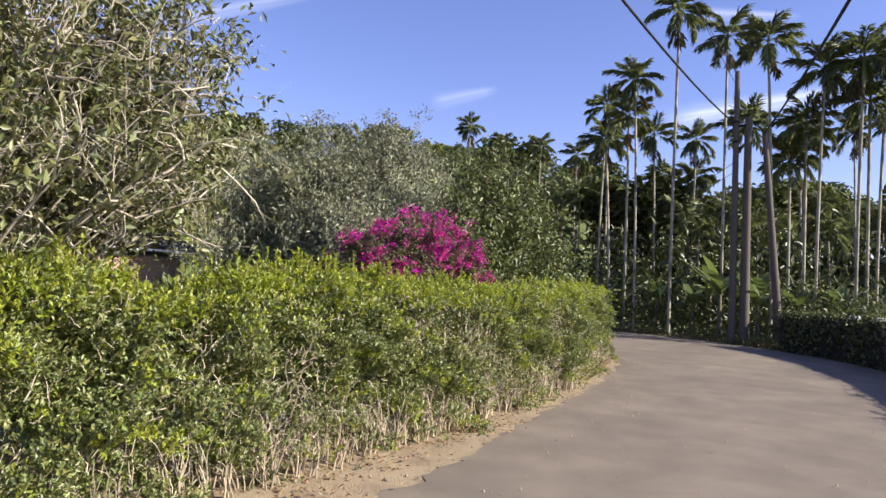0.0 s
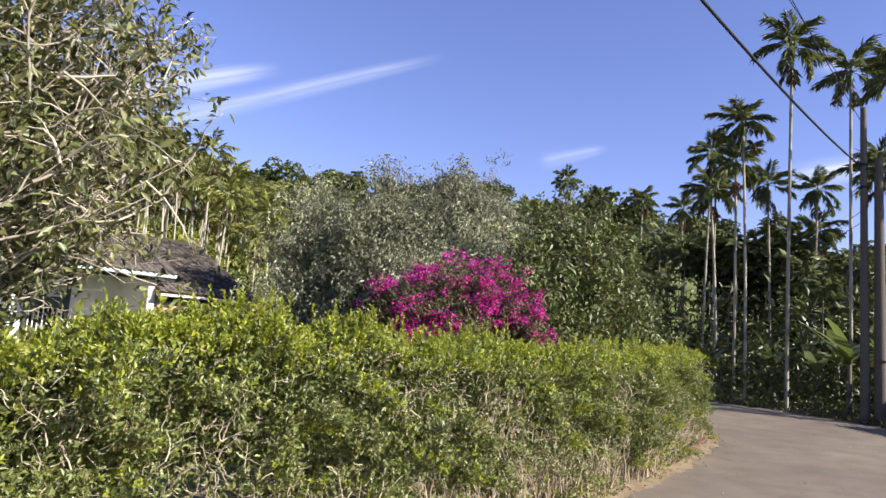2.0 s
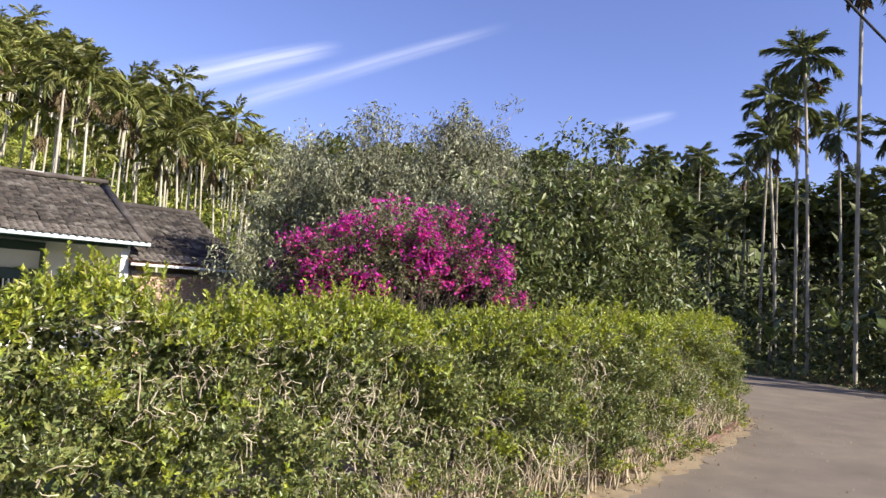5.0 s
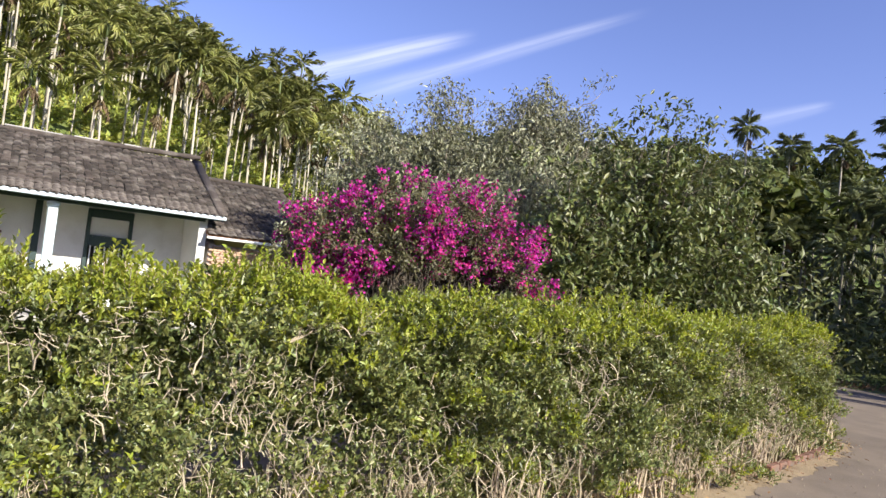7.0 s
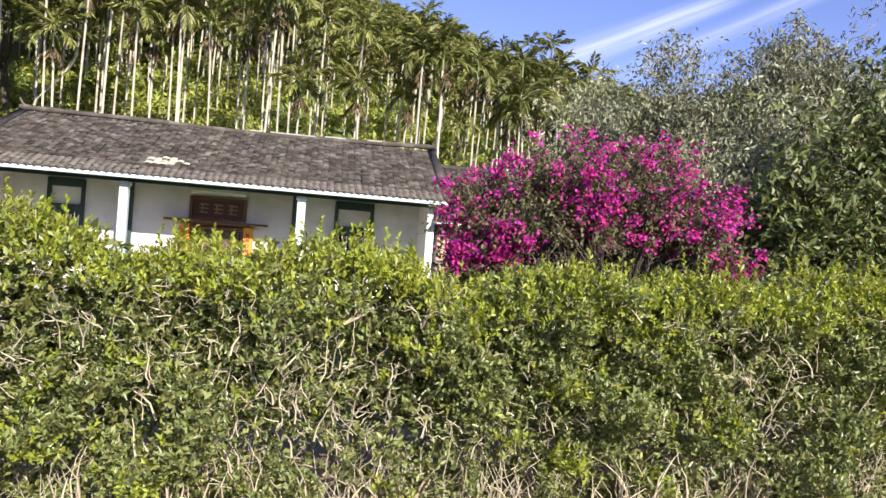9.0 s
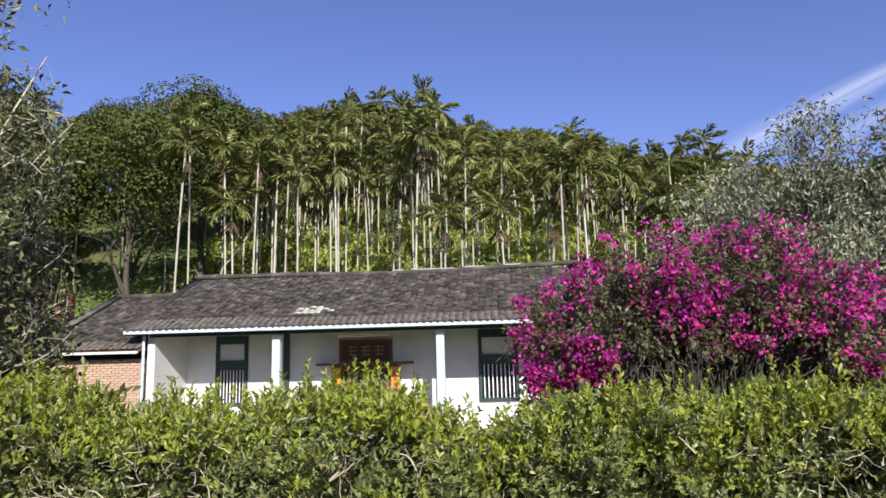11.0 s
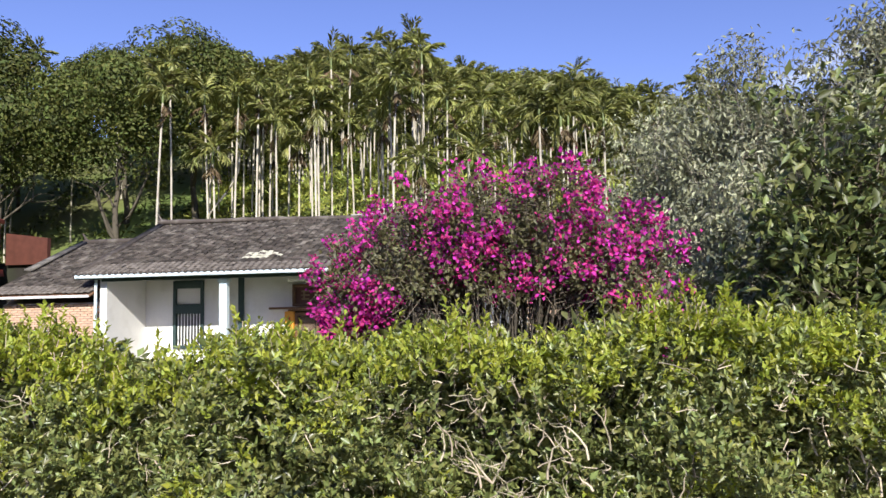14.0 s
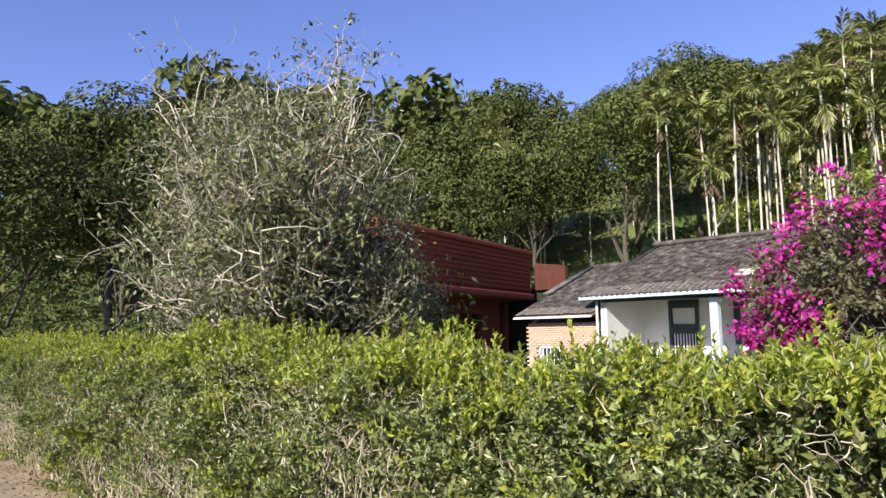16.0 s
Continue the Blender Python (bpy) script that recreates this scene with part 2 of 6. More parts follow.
M = {
    "asphalt": material("asphalt", (0.225, 0.182, 0.138), 0.92, 1.3, 0.42, 90, 0.6, 200, 0.25, second=(0.285, 0.228, 0.168),
                        second_scale=0.45, second_cut=(0.42, 0.7), dist=0.004),
    "dirt": material("dirt", (0.37, 0.285, 0.175), 0.95, 2.5, 0.4, 45, 0.8, 60, 0.2, second=(0.27, 0.195, 0.125),
                     second_scale=2.2, second_cut=(0.45, 0.7), dist=0.02),
    "ground": material("ground", (0.135, 0.14, 0.05), 0.95, 0.25, 0.3, 8, 0.7, 12, 0.2, second=(0.14, 0.19, 0.05),
                       second_scale=0.12, second_cut=(0.4, 0.6), dist=0.08),
    "stem": material("stem_bark", (0.41, 0.335, 0.225), 0.85, 6, 0.25, 60, 0.4, 80, 0.3, island=0.3),
    "twig": material("twig_bark", (0.48, 0.405, 0.285), 0.8, 6, 0.2, 60, 0, None, 0.3, island=0.35),
    "hedge_leaf": leaf_material("hedge_leaf", (0.225, 0.25, 0.078), 0.6, 0.36, 0.22, 0.03, 0.5),
    "hedge_shoot": leaf_material("hedge_shoot", (0.335, 0.37, 0.05), 0.3, 0.4, 0.35, 0.02),
    "bract": leaf_material("bract", (0.5, 0.045, 0.27), 0.6, 0.6, 0.35, 0.04, 0.2),
    "boug_leaf": leaf_material("boug_leaf", (0.125, 0.12, 0.05), 0.35, 0.5, 0.25),
    "silver_leaf": leaf_material("silver_leaf", (0.27, 0.275, 0.165), 0.6, 0.42, 0.22, 0.02, 0.5),
    "twiggy_leaf": leaf_material("twiggy_leaf", (0.155, 0.162, 0.058), 0.7, 0.42, 0.22, 0.035, 0.5),
    "dark_leaf": leaf_material("dark_leaf", (0.112, 0.13, 0.04), 0.6, 0.44, 0.2, 0.03, 0.45),
    "forest_leaf": leaf_material("forest_leaf", (0.075, 0.088, 0.02), 0.45, 0.65, 0.14, 0.03, 0.25),
    "frond": leaf_material("frond", (0.232, 0.24, 0.072), 0.5, 0.45, 0.25, 0.02, 0.5),
    "frond_dark": leaf_material("frond_dark", (0.18, 0.2, 0.08), 0.35, 0.45, 0.2, 0.02, 0.5),
    "dead_frond": leaf_material("dead_frond", (0.14, 0.1, 0.055), 0.3, 0.8, 0.1, 0.02, 0.2),
    "grass": leaf_material("grass", (0.19, 0.25, 0.04), 0.35, 0.6, 0.3, 0.025, 0.3),
    "slope_grass": leaf_material("slope_grass", (0.34, 0.365, 0.085), 0.3, 0.6, 0.35, 0.025, 0.3),
    "thicket_leaf": leaf_material("thicket_leaf", (0.115, 0.128, 0.046), 0.6, 0.42, 0.12, 0.02, 0.35),
    "palm_trunk": material("palm_trunk", (0.52, 0.47, 0.37), 0.85, 2.5, 0.3, 25, 0.4, 40, 0.3, second=(0.23, 0.21, 0.16),
                           second_scale=1.2, second_cut=(0.5, 0.75)),
    "grove_trunk": material("grove_trunk", (0.43, 0.38, 0.29), 0.9, 2.5, 0.3, 25, 0.4, 40, 0.3, second=(0.14, 0.125, 0.095), second_scale=1.2, second_cut=(0.45, 0.7)),
    "trunk_green": material("crownshaft", (0.13, 0.17, 0.05), 0.5, 2, 0.2, 20, 0.1, 30),
    "bark": material("bark", (0.2, 0.165, 0.115), 0.9, 3, 0.3, 30, 0.7, 40, 0.3, dist=0.02),
    "forest_bark": material("forest_bark", (0.1, 0.085, 0.06), 0.9, 3, 0.3, 30, 0.7, 40, 0.3, dist=0.02),
    "grey_bark": material("grey_bark", (0.3, 0.265, 0.195), 0.85, 4, 0.25, 30, 0.4, 40, 0.3, island=0.3),
    "pale_bark": material("pale_bark", (0.49, 0.43, 0.325), 0.85, 4, 0.25, 30, 0.4, 40, 0.3, island=0.3),
    "banana": leaf_material("banana_leaf", (0.135, 0.175, 0.058), 0.45, 0.4, 0.25, 0.015, 0.4),
    "whitewash": material("whitewash", (0.74, 0.72, 0.68), 0.85, 1.2, 0.12, 25, 0.25, 30, 0.3, second=(0.6, 0.57, 0.51),
                          second_scale=1.4, second_cut=(0.52, 0.8)),
    "blue_white": material("pale_blue_paint", (0.62, 0.72, 0.75), 0.6, 3, 0.12, 30, 0.15, 40, second=(0.45, 0.55, 0.58),
                           second_scale=5, second_cut=(0.55, 0.75)),
    "tile": material("roof_tile", (0.068, 0.056, 0.046), 0.9, 1.2, 0.4, 22, 0.6, 35, 0.3, second=(0.15, 0.133, 0.112),
                     second_scale=2.6, second_cut=(0.5, 0.72), island=0.45, hue=0.01, dist=0.02),
    "tile_pale": material("lichen_tile", (0.44, 0.42, 0.33), 0.95, 3, 0.3, 30, 0.5, 40, 0.2),
    "pebble": material("pebble", (0.34, 0.28, 0.2), 0.9, 3, 0.25, 40, 0.3, 50, 0.2, island=0.4),
    "mortar": material("mortar", (0.42, 0.4, 0.36), 0.95, 3, 0.25, 40, 0.5, 50, 0.2),
    "brick": material("pink_brick", (0.6, 0.36, 0.235), 0.9, 3, 0.2, 40, 0.5, 60, 0.3, second=(0.62, 0.46, 0.34),
                      second_scale=1.6, second_cut=(0.45, 0.65)),
    "red": material("red_brick", (0.17, 0.045, 0.03), 0.8, 1.5, 0.25, 40, 0.4, 60, 0.3),
    "brick_red": material("orange_red_brick", (0.11, 0.037, 0.023), 0.85, 4, 0.45, 40, 0.4, 60, 0.3),
    "kerb": material("kerb_brick", (0.24, 0.12, 0.082), 0.9, 4, 0.35, 40, 0.5, 60, 0.3, second=(0.14, 0.115, 0.09), second_scale=3.0, second_cut=(0.4, 0.6)),
    "verge": material("old_verge_mortar", (0.19, 0.175, 0.15), 0.95, 3, 0.35, 40, 0.5, 50, 0.2, second=(0.1, 0.09, 0.08), second_scale=4.0, second_cut=(0.4, 0.6)),
    "red_tile": material("red_scale_tile", (0.3, 0.066, 0.042), 0.75, 2, 0.2, 40, 0.2, 50, 0.4),
    "green_wood": material("dark_green_wood", (0.03, 0.055, 0.05), 0.6, 4, 0.25, 30, 0.2, 50),
    "wood": material("brown_wood", (0.15, 0.075, 0.035), 0.6, 4, 0.3, 30, 0.3, 50),
    "lattice": material("lattice_wood", (0.3, 0.21, 0.14), 0.7, 4, 0.25, 30, 0.3, 50),
    "ochre": material("ochre_paint", (0.72, 0.32, 0.035), 0.6, 4, 0.15, 30, 0.1, 50),
    "sign_red": material("faded_red_sign", (0.1, 0.035, 0.024), 0.6, 4, 0.2, 30, 0.1, 50),
    "mark": material("brown_marks", (0.32, 0.22, 0.12), 0.7, 4, 0.2, 30, 0),
    "red_mark": material("red_marks", (0.42, 0.05, 0.03), 0.7, 4, 0.2, 30, 0),
    # near-black for sheets that stand in for the shade of unlit rooms
    "room_shade": material("room_shade_sheet", (0.03, 0.028, 0.026), 0.9, 3, 0.2, 20, 0),
    "concrete": material("pole_concrete", (0.13, 0.108, 0.088), 0.9, 2, 0.2, 40, 0.4, 60, 0.3),
    "black": material("black_cable", (0.012, 0.012, 0.013), 0.6, 5, 0.1, 30, 0),
    # stone of the roadside wall; on the yard wall this near-black replaces shade
    "stone_and_shade": material("old_stone_and_shade", (0.032, 0.028, 0.022), 0.95, 1.5, 0.35, 20, 0.7, 30, 0.3, second=(0.035, 0.04, 0.02),
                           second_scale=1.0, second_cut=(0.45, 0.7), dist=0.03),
    "white": material("white_cap", (0.8, 0.79, 0.76), 0.6, 4, 0.1, 30, 0),
    "dry_leaf": leaf_material("dry_leaf", (0.3, 0.19, 0.1), 0.45, 0.8, 0.1, 0.03, 0.2),
}


# ---- mesh helpers ----
def mesh_of(name, verts, faces, mat=None):
    """A mesh from numpy vertices and an array of triangles or quads."""
    verts, faces = np.asarray(verts, np.float32), np.asarray(faces, np.int32)
    me = bpy.data.meshes.new(name)
    k = faces.shape[1]
    me.vertices.add(len(verts))
    me.vertices.foreach_set("co", verts.ravel())
    me.loops.add(faces.size)
    me.loops.foreach_set("vertex_index", faces.ravel())
    me.polygons.add(len(faces))
    me.polygons.foreach_set("loop_start", np.arange(0, faces.size, k, dtype=np.int32))
    me.update(calc_edges=True)
    if mat:
        me.materials.append(mat)
    return me


def join(pieces):
    """Puts (vertices, faces) pairs into one pair."""
    vs, fs, n = [], [], 0
    for v, f in pieces:
        vs.append(np.asarray(v, float))
        fs.append(np.asarray(f) + n)
        n += len(v)
    return np.concatenate(vs), np.concatenate(fs)


STUFF = {"foliage", "upright_growth", "limb_growth", "shoot_growth", "stem_growth", "branchwork", "twig_growth", "stalk_growth", "cane_growth", "spray", "blossom", "dead_skirt",
         "lichen_tiles", "crown"}


def part(name, data, mat, parent=None, label=""):
    """One mesh object under a thing or a part; data is (vertices, faces), a bmesh or a mesh."""
    if isinstance(data, tuple):
        me = mesh_of(name, *data)
    elif isinstance(data, bmesh.types.BMesh):
        me = bpy.data.meshes.new(name)
        data.to_mesh(me)
        data.free()
    else:
        me = data
    if mat and not me.materials:
        me.materials.append(mat)
    ob = new(name, me)
    if parent:
        ob.parent = parent
    if label:
        ob["label"] = label
    if name in STUFF:
        ob["kind"] = "stuff"
    return ob


def thing(name, x, y, z, label, category, group="", rz=0.0):
    ob = new(name)
    ob.empty_display_size = 0.2
    ob.matrix_world = pose(x, y, z, 0, 0, rz)
    return tagged(ob, label, category, group)


def box(cx, cy, cz, sx, sy, sz, bevel=0.0):
    bm = bmesh.new()
    bmesh.ops.create_cube(bm, size=1, matrix=Matrix.Translation((cx, cy, cz)) @ Matrix.Diagonal((sx, sy, sz, 1)))
    if bevel:
        bmesh.ops.bevel(bm, geom=list(bm.edges), offset=bevel, segments=1, affect="EDGES")
    return bm


def boxes(rows, bevel=0.0):
    bm = bmesh.new()
    for cx, cy, cz, sx, sy, sz in rows:
        bmesh.ops.create_cube(bm, size=1, matrix=Matrix.Translation((cx, cy, cz)) @ Matrix.Diagonal((sx, sy, sz, 1)))
    if bevel:
        bmesh.ops.bevel(bm, geom=list(bm.edges), offset=bevel, segments=1, affect="EDGES")
    return bm


def unit(v):
    return v / np.maximum(np.linalg.norm(v, axis=-1, keepdims=True), 1e-9)


def tubes(paths, radii, sides=5):
    """Tubes along paths (n, k, 3) with radii (n, k)."""
    n, k, _ = paths.shape
    tan = unit(np.gradient(paths, axis=1))
    ref = np.where(np.abs(tan[..., 2:3]) > 0.8, np.array([1.0, 0.2, 0.0]), np.array([0.1, 0.0, 1.0]))
    a = unit(np.cross(tan, ref))
    b = np.cross(tan, a)
    ang = np.arange(sides) * 2 * np.pi / sides
    ring = np.cos(ang)[:, None] * a[:, :, None, :] + np.sin(ang)[:, None] * b[:, :, None, :]
    v = (paths[:, :, None, :] + ring * radii[:, :, None, None]).reshape(-1, 3)
    i, j, s = np.meshgrid(np.arange(n), np.arange(k - 1), np.arange(sides), indexing="ij")
    at = lambda jj, ss: (i * k + jj) * sides + ss % sides  # noqa: E731
    f = np.stack([at(j, s), at(j, s + 1), at(j + 1, s + 1), at(j + 1, s)], -1).reshape(-1, 4)
    return v, f


def leaves(p, d, nrm, length, width, fold=0.25, droop=0.12):
    """Folded pointed leaves: base p, direction d, upper side nrm."""
    d = unit(d)
    side = unit(np.cross(d, nrm))
    up = np.cross(side, d)
    length, width = np.broadcast_to(length, len(p))[:, None], np.broadcast_to(width, len(p))[:, None]
    mid = p + d * length * 0.45
    v = np.stack([p, mid + side * width / 2 + up * width * fold, p + d * length - up * length * droop,
                  mid - side * width / 2 + up * width * fold], 1).reshape(-1, 3)
    base = 4 * np.arange(len(p))[:, None]
    f = np.concatenate([base + [0, 1, 2], base + [0, 2, 3]], 1).reshape(-1, 3)
    return v, f


def grow(rng, starts, dirs, lengths, radii, levels, k=6):
    """Branches, level by level. levels: rows of (children, length factor, spread, wiggle, lift)."""
    out = []
    p, d, l, r = starts, unit(dirs), lengths, radii
    for n, (children, factor, spread, wiggle, lift) in enumerate(levels):
        pts, way = [p], d
        for _ in range(k - 1):
            way = unit(way + rng.normal(0, wiggle, d.shape) + [0, 0, lift])
            pts.append(pts[-1] + way * (l / (k - 1))[:, None])
        path = np.stack(pts, 1)
        taper = np.linspace(1, 0.45, k)
        out.append((path, r[:, None] * taper))
        if n == len(levels) - 1:
            break
        m = children
        t = rng.uniform(0.35, 1.0, (len(p), m))
        t[:, 0] = 1.0
        idx = np.minimum((t * (k - 1)).astype(int), k - 2)
        frac = t * (k - 1) - idx
        rows = np.arange(len(p))[:, None]
        start = path[rows, idx] * (1 - frac[..., None]) + path[rows, idx + 1] * frac[..., None]
        tang = unit(path[rows, idx + 1] - path[rows, idx])
        dirs2 = unit(tang + rng.normal(0, spread, tang.shape))
        p, d = start.reshape(-1, 3), dirs2.reshape(-1, 3)
        l = (l[:, None] * factor * rng.uniform(0.7, 1.25, t.shape)).ravel()
        r = (r[:, None] * (1 - 0.5 * t) * 0.6).ravel()
    return out


def along_paths(rng, path, n, lo=0.2):
    """n random points on the paths, with their tangents."""
    i = rng.integers(0, len(path), n)
    t = rng.uniform(lo, 0.999, n) * (path.shape[1] - 1)
    j = t.astype(int)
    f = (t - j)[:, None]
    return path[i, j] * (1 - f) + path[i, j + 1] * f, unit(path[i, j + 1] - path[i, j])


# ---- ground, road, verge ----
def rise(x, y):
    """Height of the land: flat by the road, a palm-grown hillside behind the farmhouse, higher hills beyond."""
    x, y = np.asarray(x, float), np.asarray(y, float)
    top = np.interp(x, [-90, -40, -10, 4, 12, 20, 30, 45, 70], [16, 15, 16, 17, 15.5, 12.6, 9.6, 6.2, 4.5])
    u = np.clip((y - 27.5) / 45, 0, 1)
    a = 1.32 * top * (0.65 * u + 0.35 * u * u * (3 - 2 * u))
    w = np.clip((-x - 22) / 40, 0, 1)
    b = 13 * w * w * (3 - 2 * w) * np.clip((y + 25) / 25, 0, 1)
    far = 27 * np.exp(-(((x + 125) / 55) ** 2 + ((y - 68) / 42) ** 2)) + 30 * np.exp(-(((x - 150) / 70) ** 2 + ((y - 95) / 60) ** 2))
    e = np.clip((x - 34) / 60, 0, 1) * 4.0
    return np.maximum(np.maximum(a, b), e * np.clip((y + 40) / 40, 0, 1)) + far * np.clip((np.hypot(x - 8, y) - 40) / 30, 0, 1)


def wobble(x, y, s):
    return np.sin(x * 1.7 * s + 3 * np.sin(y * 0.9 * s)) * np.sin(y * 1.3 * s + 2 * np.sin(x * 1.1 * s))


def make_ground():
    xs = np.concatenate([np.linspace(-900, -75, 16)[:-1], np.arange(-75, 75.1, 1.5), np.linspace(75, 900, 16)[1:]])
    ys = np.concatenate([np.linspace(-900, -40, 14)[:-1], np.arange(-40, 110.1, 1.5), np.linspace(110, 900, 14)[1:]])
    gx, gy = np.meshgrid(xs, ys, indexing="ij")
    gz = rise(gx, gy)
    gz = gz + np.where(gz > 0.3, 0.25, 0.0) * wobble(gx, gy, 0.5) - 0.01
    v = np.stack([gx, gy, gz], -1).reshape(-1, 3)
    i, j = np.meshgrid(np.arange(len(xs) - 1), np.arange(len(ys) - 1), indexing="ij")
    n = len(ys)
    f = np.stack([i * n + j, (i + 1) * n + j, (i + 1) * n + j + 1, i * n + j + 1], -1).reshape(-1, 4)
    ob = part("ground", (v, f), M["ground"])
    tagged(ob, "earthy ground with patchy grass rising to a hillside", "ground", kind="structure")
    for p in ob.data.polygons:
        p.use_smooth = True


INNER = np.array([(-60, 0.6), (-12, 2.7), (-5, 3.15), (0, 3.45), (4, 3.66), (7.7, 4.02), (10.4, 4.42), (14.2, 5.0), (17.0, 5.62),
                  (18.9, 6.15), (20.3, 7.0), (22.2, 9.2), (23.8, 12), (25.2, 16), (26.2, 22), (27.5, 40)])
OUTER = np.array([(-60, -6.4), (-12, -4.4), (-5, -3.9), (0, -3.5), (5, -3.2), (10, -2.9), (14, -2.5), (17.0, -2.0),
                  (20.5, -1.1), (24.5, 0.6), (27.0, 2.5), (28.8, 4.5), (30.3, 7.0), (31.4, 10.5), (32.4, 21), (33.5, 40)])


def resample(line, n):
    t = np.linspace(0, len(line) - 1, n)
    i = np.clip(t.astype(int), 0, len(line) - 2)
    f = (t - i)[:, None]
    p0, p1 = line[np.clip(i - 1, 0, None)], line[i]
    p2, p3 = line[i + 1], line[np.clip(i + 2, None, len(line) - 1)]
    m1, m2 = (p2 - p0) / 2, (p3 - p1) / 2
    return (2 * f**3 - 3 * f**2 + 1) * p1 + (f**3 - 2 * f**2 + f) * m1 + (-2 * f**3 + 3 * f**2) * p2 + (f**3 - f**2) * m2


def strip(a, b, across, height):
    """A sheet between two edges of equal counts; height(s, x, y) gives z."""
    s = np.linspace(0, 1, across)[None, :, None]
    p = a[:, None, :] * (1 - s) + b[:, None, :] * s
    z = height(np.broadcast_to(s[..., 0], p.shape[:2]), p[..., 0], p[..., 1])
    v = np.concatenate([p, z[..., None]], -1).reshape(-1, 3)
    i, j = np.meshgrid(np.arange(len(a) - 1), np.arange(across - 1), indexing="ij")
    f = np.stack([i * across + j, i * across + j + 1, (i + 1) * across + j + 1, (i + 1) * across + j], -1).reshape(-1, 4)
    return v, f


def make_road():
    inner, outer = resample(INNER, 240), resample(OUTER, 240)
    rng = np.random.default_rng(2)
    k = np.arange(240)
    side = unit(np.stack([-np.gradient(inner[:, 1]), np.gradient(inner[:, 0])], -1))
    ragged = 0.09 * np.sin(k * 0.9) + 0.07 * np.sin(k * 2.3) + rng.uniform(-0.06, 0.06, 240)
    v, f = strip(inner - side * 0.13, outer, 24, lambda s, x, y: 0.012 + 0.05 * s * (1 - s) + np.maximum(rise(x, y), 0))
    v[::24, :2] -= side * ragged[:, None]
    ob = part("road", (v, f[:, ::-1]), M["asphalt"])
    for p in ob.data.polygons:
        p.use_smooth = True
    tagged(ob, "narrow worn grey asphalt country lane curving away", "road", kind="structure")
    # the dirt verge under and before the hedge
    back = inner.copy()
    normal = np.stack([-np.gradient(inner[:, 1]), np.gradient(inner[:, 0])], -1)
    normal = unit(normal)
    back = inner + normal * 3.4
    edge = inner - normal * 0.55
    v, f = strip(edge, back, 30, lambda s, x, y: 0.006 + 0.07 * np.clip((s - 0.08) * 4, 0, 1) + 0.018 * wobble(x, y, 4.0) * np.clip(s * 5, 0, 1))
    ob = part("verge", (v, f[:, ::-1]), M["dirt"])
    for p in ob.data.polygons:
        p.use_smooth = True
    tagged(ob, "bare sandy dirt verge strewn with dry leaves", "verge", kind="structure")
    # litter on the verge
    n = 8200
    k = rng.integers(0, len(inner), n)
    off = rng.normal(0.55, 0.3, n)
    p2 = inner[k] + normal[k] * off[:, None] + rng.normal(0, 0.15, (n, 2))
    p = np.concatenate([p2, np.full((n, 1), 0.06) + rng.uniform(0, 0.025, (n, 1))], 1)
    d = np.concatenate([rng.normal(0, 1, (n, 2)), rng.normal(0, 0.15, (n, 1))], 1)
    nr = unit(rng.normal(0, 0.35, (n, 3)) + [0, 0, 1])
    size = rng.uniform(0.03, 0.075, n)
    tagged(part("leaf_litter", leaves(p, d, nr, size, size * 0.5), M["dry_leaf"]), "dry brown leaves fallen on the dirt verge",
           "litter", kind="stuff")
    n = 1400
    k = rng.integers(0, len(inner), n)
    p2 = inner[k] + normal[k] * rng.normal(0.32, 0.22, n)[:, None]
    pieces = []
    for q in p2:
        r = rng.uniform(0.005, 0.019)
        t = rng.uniform(0, 6.28)
        a = np.array([(math.cos(t + i * 1.57) * r * rng.uniform(0.7, 1.3), math.sin(t + i * 1.57) * r, 0) for i in range(4)])
        v = np.concatenate([a + [q[0], q[1], 0.02], [[q[0], q[1], 0.04 + r * 0.9]]])
        pieces.append((v, np.array([(0, 1, 4), (1, 2, 4), (2, 3, 4), (3, 0, 4)])))
    for u in rng.uniform(0, 1, (900, 3)):
        i = int(40 + u[0] * 190)
        q = inner[i] - normal[i] * (0.3 + 6.0 * u[1] ** 1.6)
        r = 0.006 + 0.012 * u[2] ** 3
        a = np.array([(math.cos(u[1] * 60 + j * 1.57) * r, math.sin(u[1] * 60 + j * 1.57) * r * 0.8, 0) for j in range(4)])
        g = 0.02 + 0.05 * min(u[1] ** 1.6 * 4, 1) * 0.9
        pieces.append((np.concatenate([a + [q[0], q[1], g - 0.02], [[q[0], q[1], g + r * 0.8]]]), np.array([(0, 1, 4), (1, 2, 4), (2, 3, 4), (3, 0, 4)])))
    tagged(part("pebbles", join(pieces), M["pebble"]), "small grey pebbles scattered along the road edge", "pebbles", kind="stuff")
    # low kerb stones round the bend
    k0 = [i for i in range(240) if 16.0 < inner[i, 0] < 21.5 and inner[i, 1] < 11]
    for a, b in zip(k0[::2], k0[2::2]):
        c = (inner[a] + inner[b]) / 2 + normal[a] * 0.12
        d = inner[b] - inner[a]
        me = box(0, 0, 0.03, float(np.hypot(*d)) * 0.9, 0.1, 0.1, 0.012)
        ob = part("kerb_stone", me, M["kerb"])
        ob.matrix_world = pose(c[0], c[1], 0.03, 0, 0, math.degrees(math.atan2(d[1], d[0])))
        tagged(ob, "low reddish kerb brick at the edge of the verge", "kerb", "kerb stones round the bend", "structure")


make_ground()
make_road()


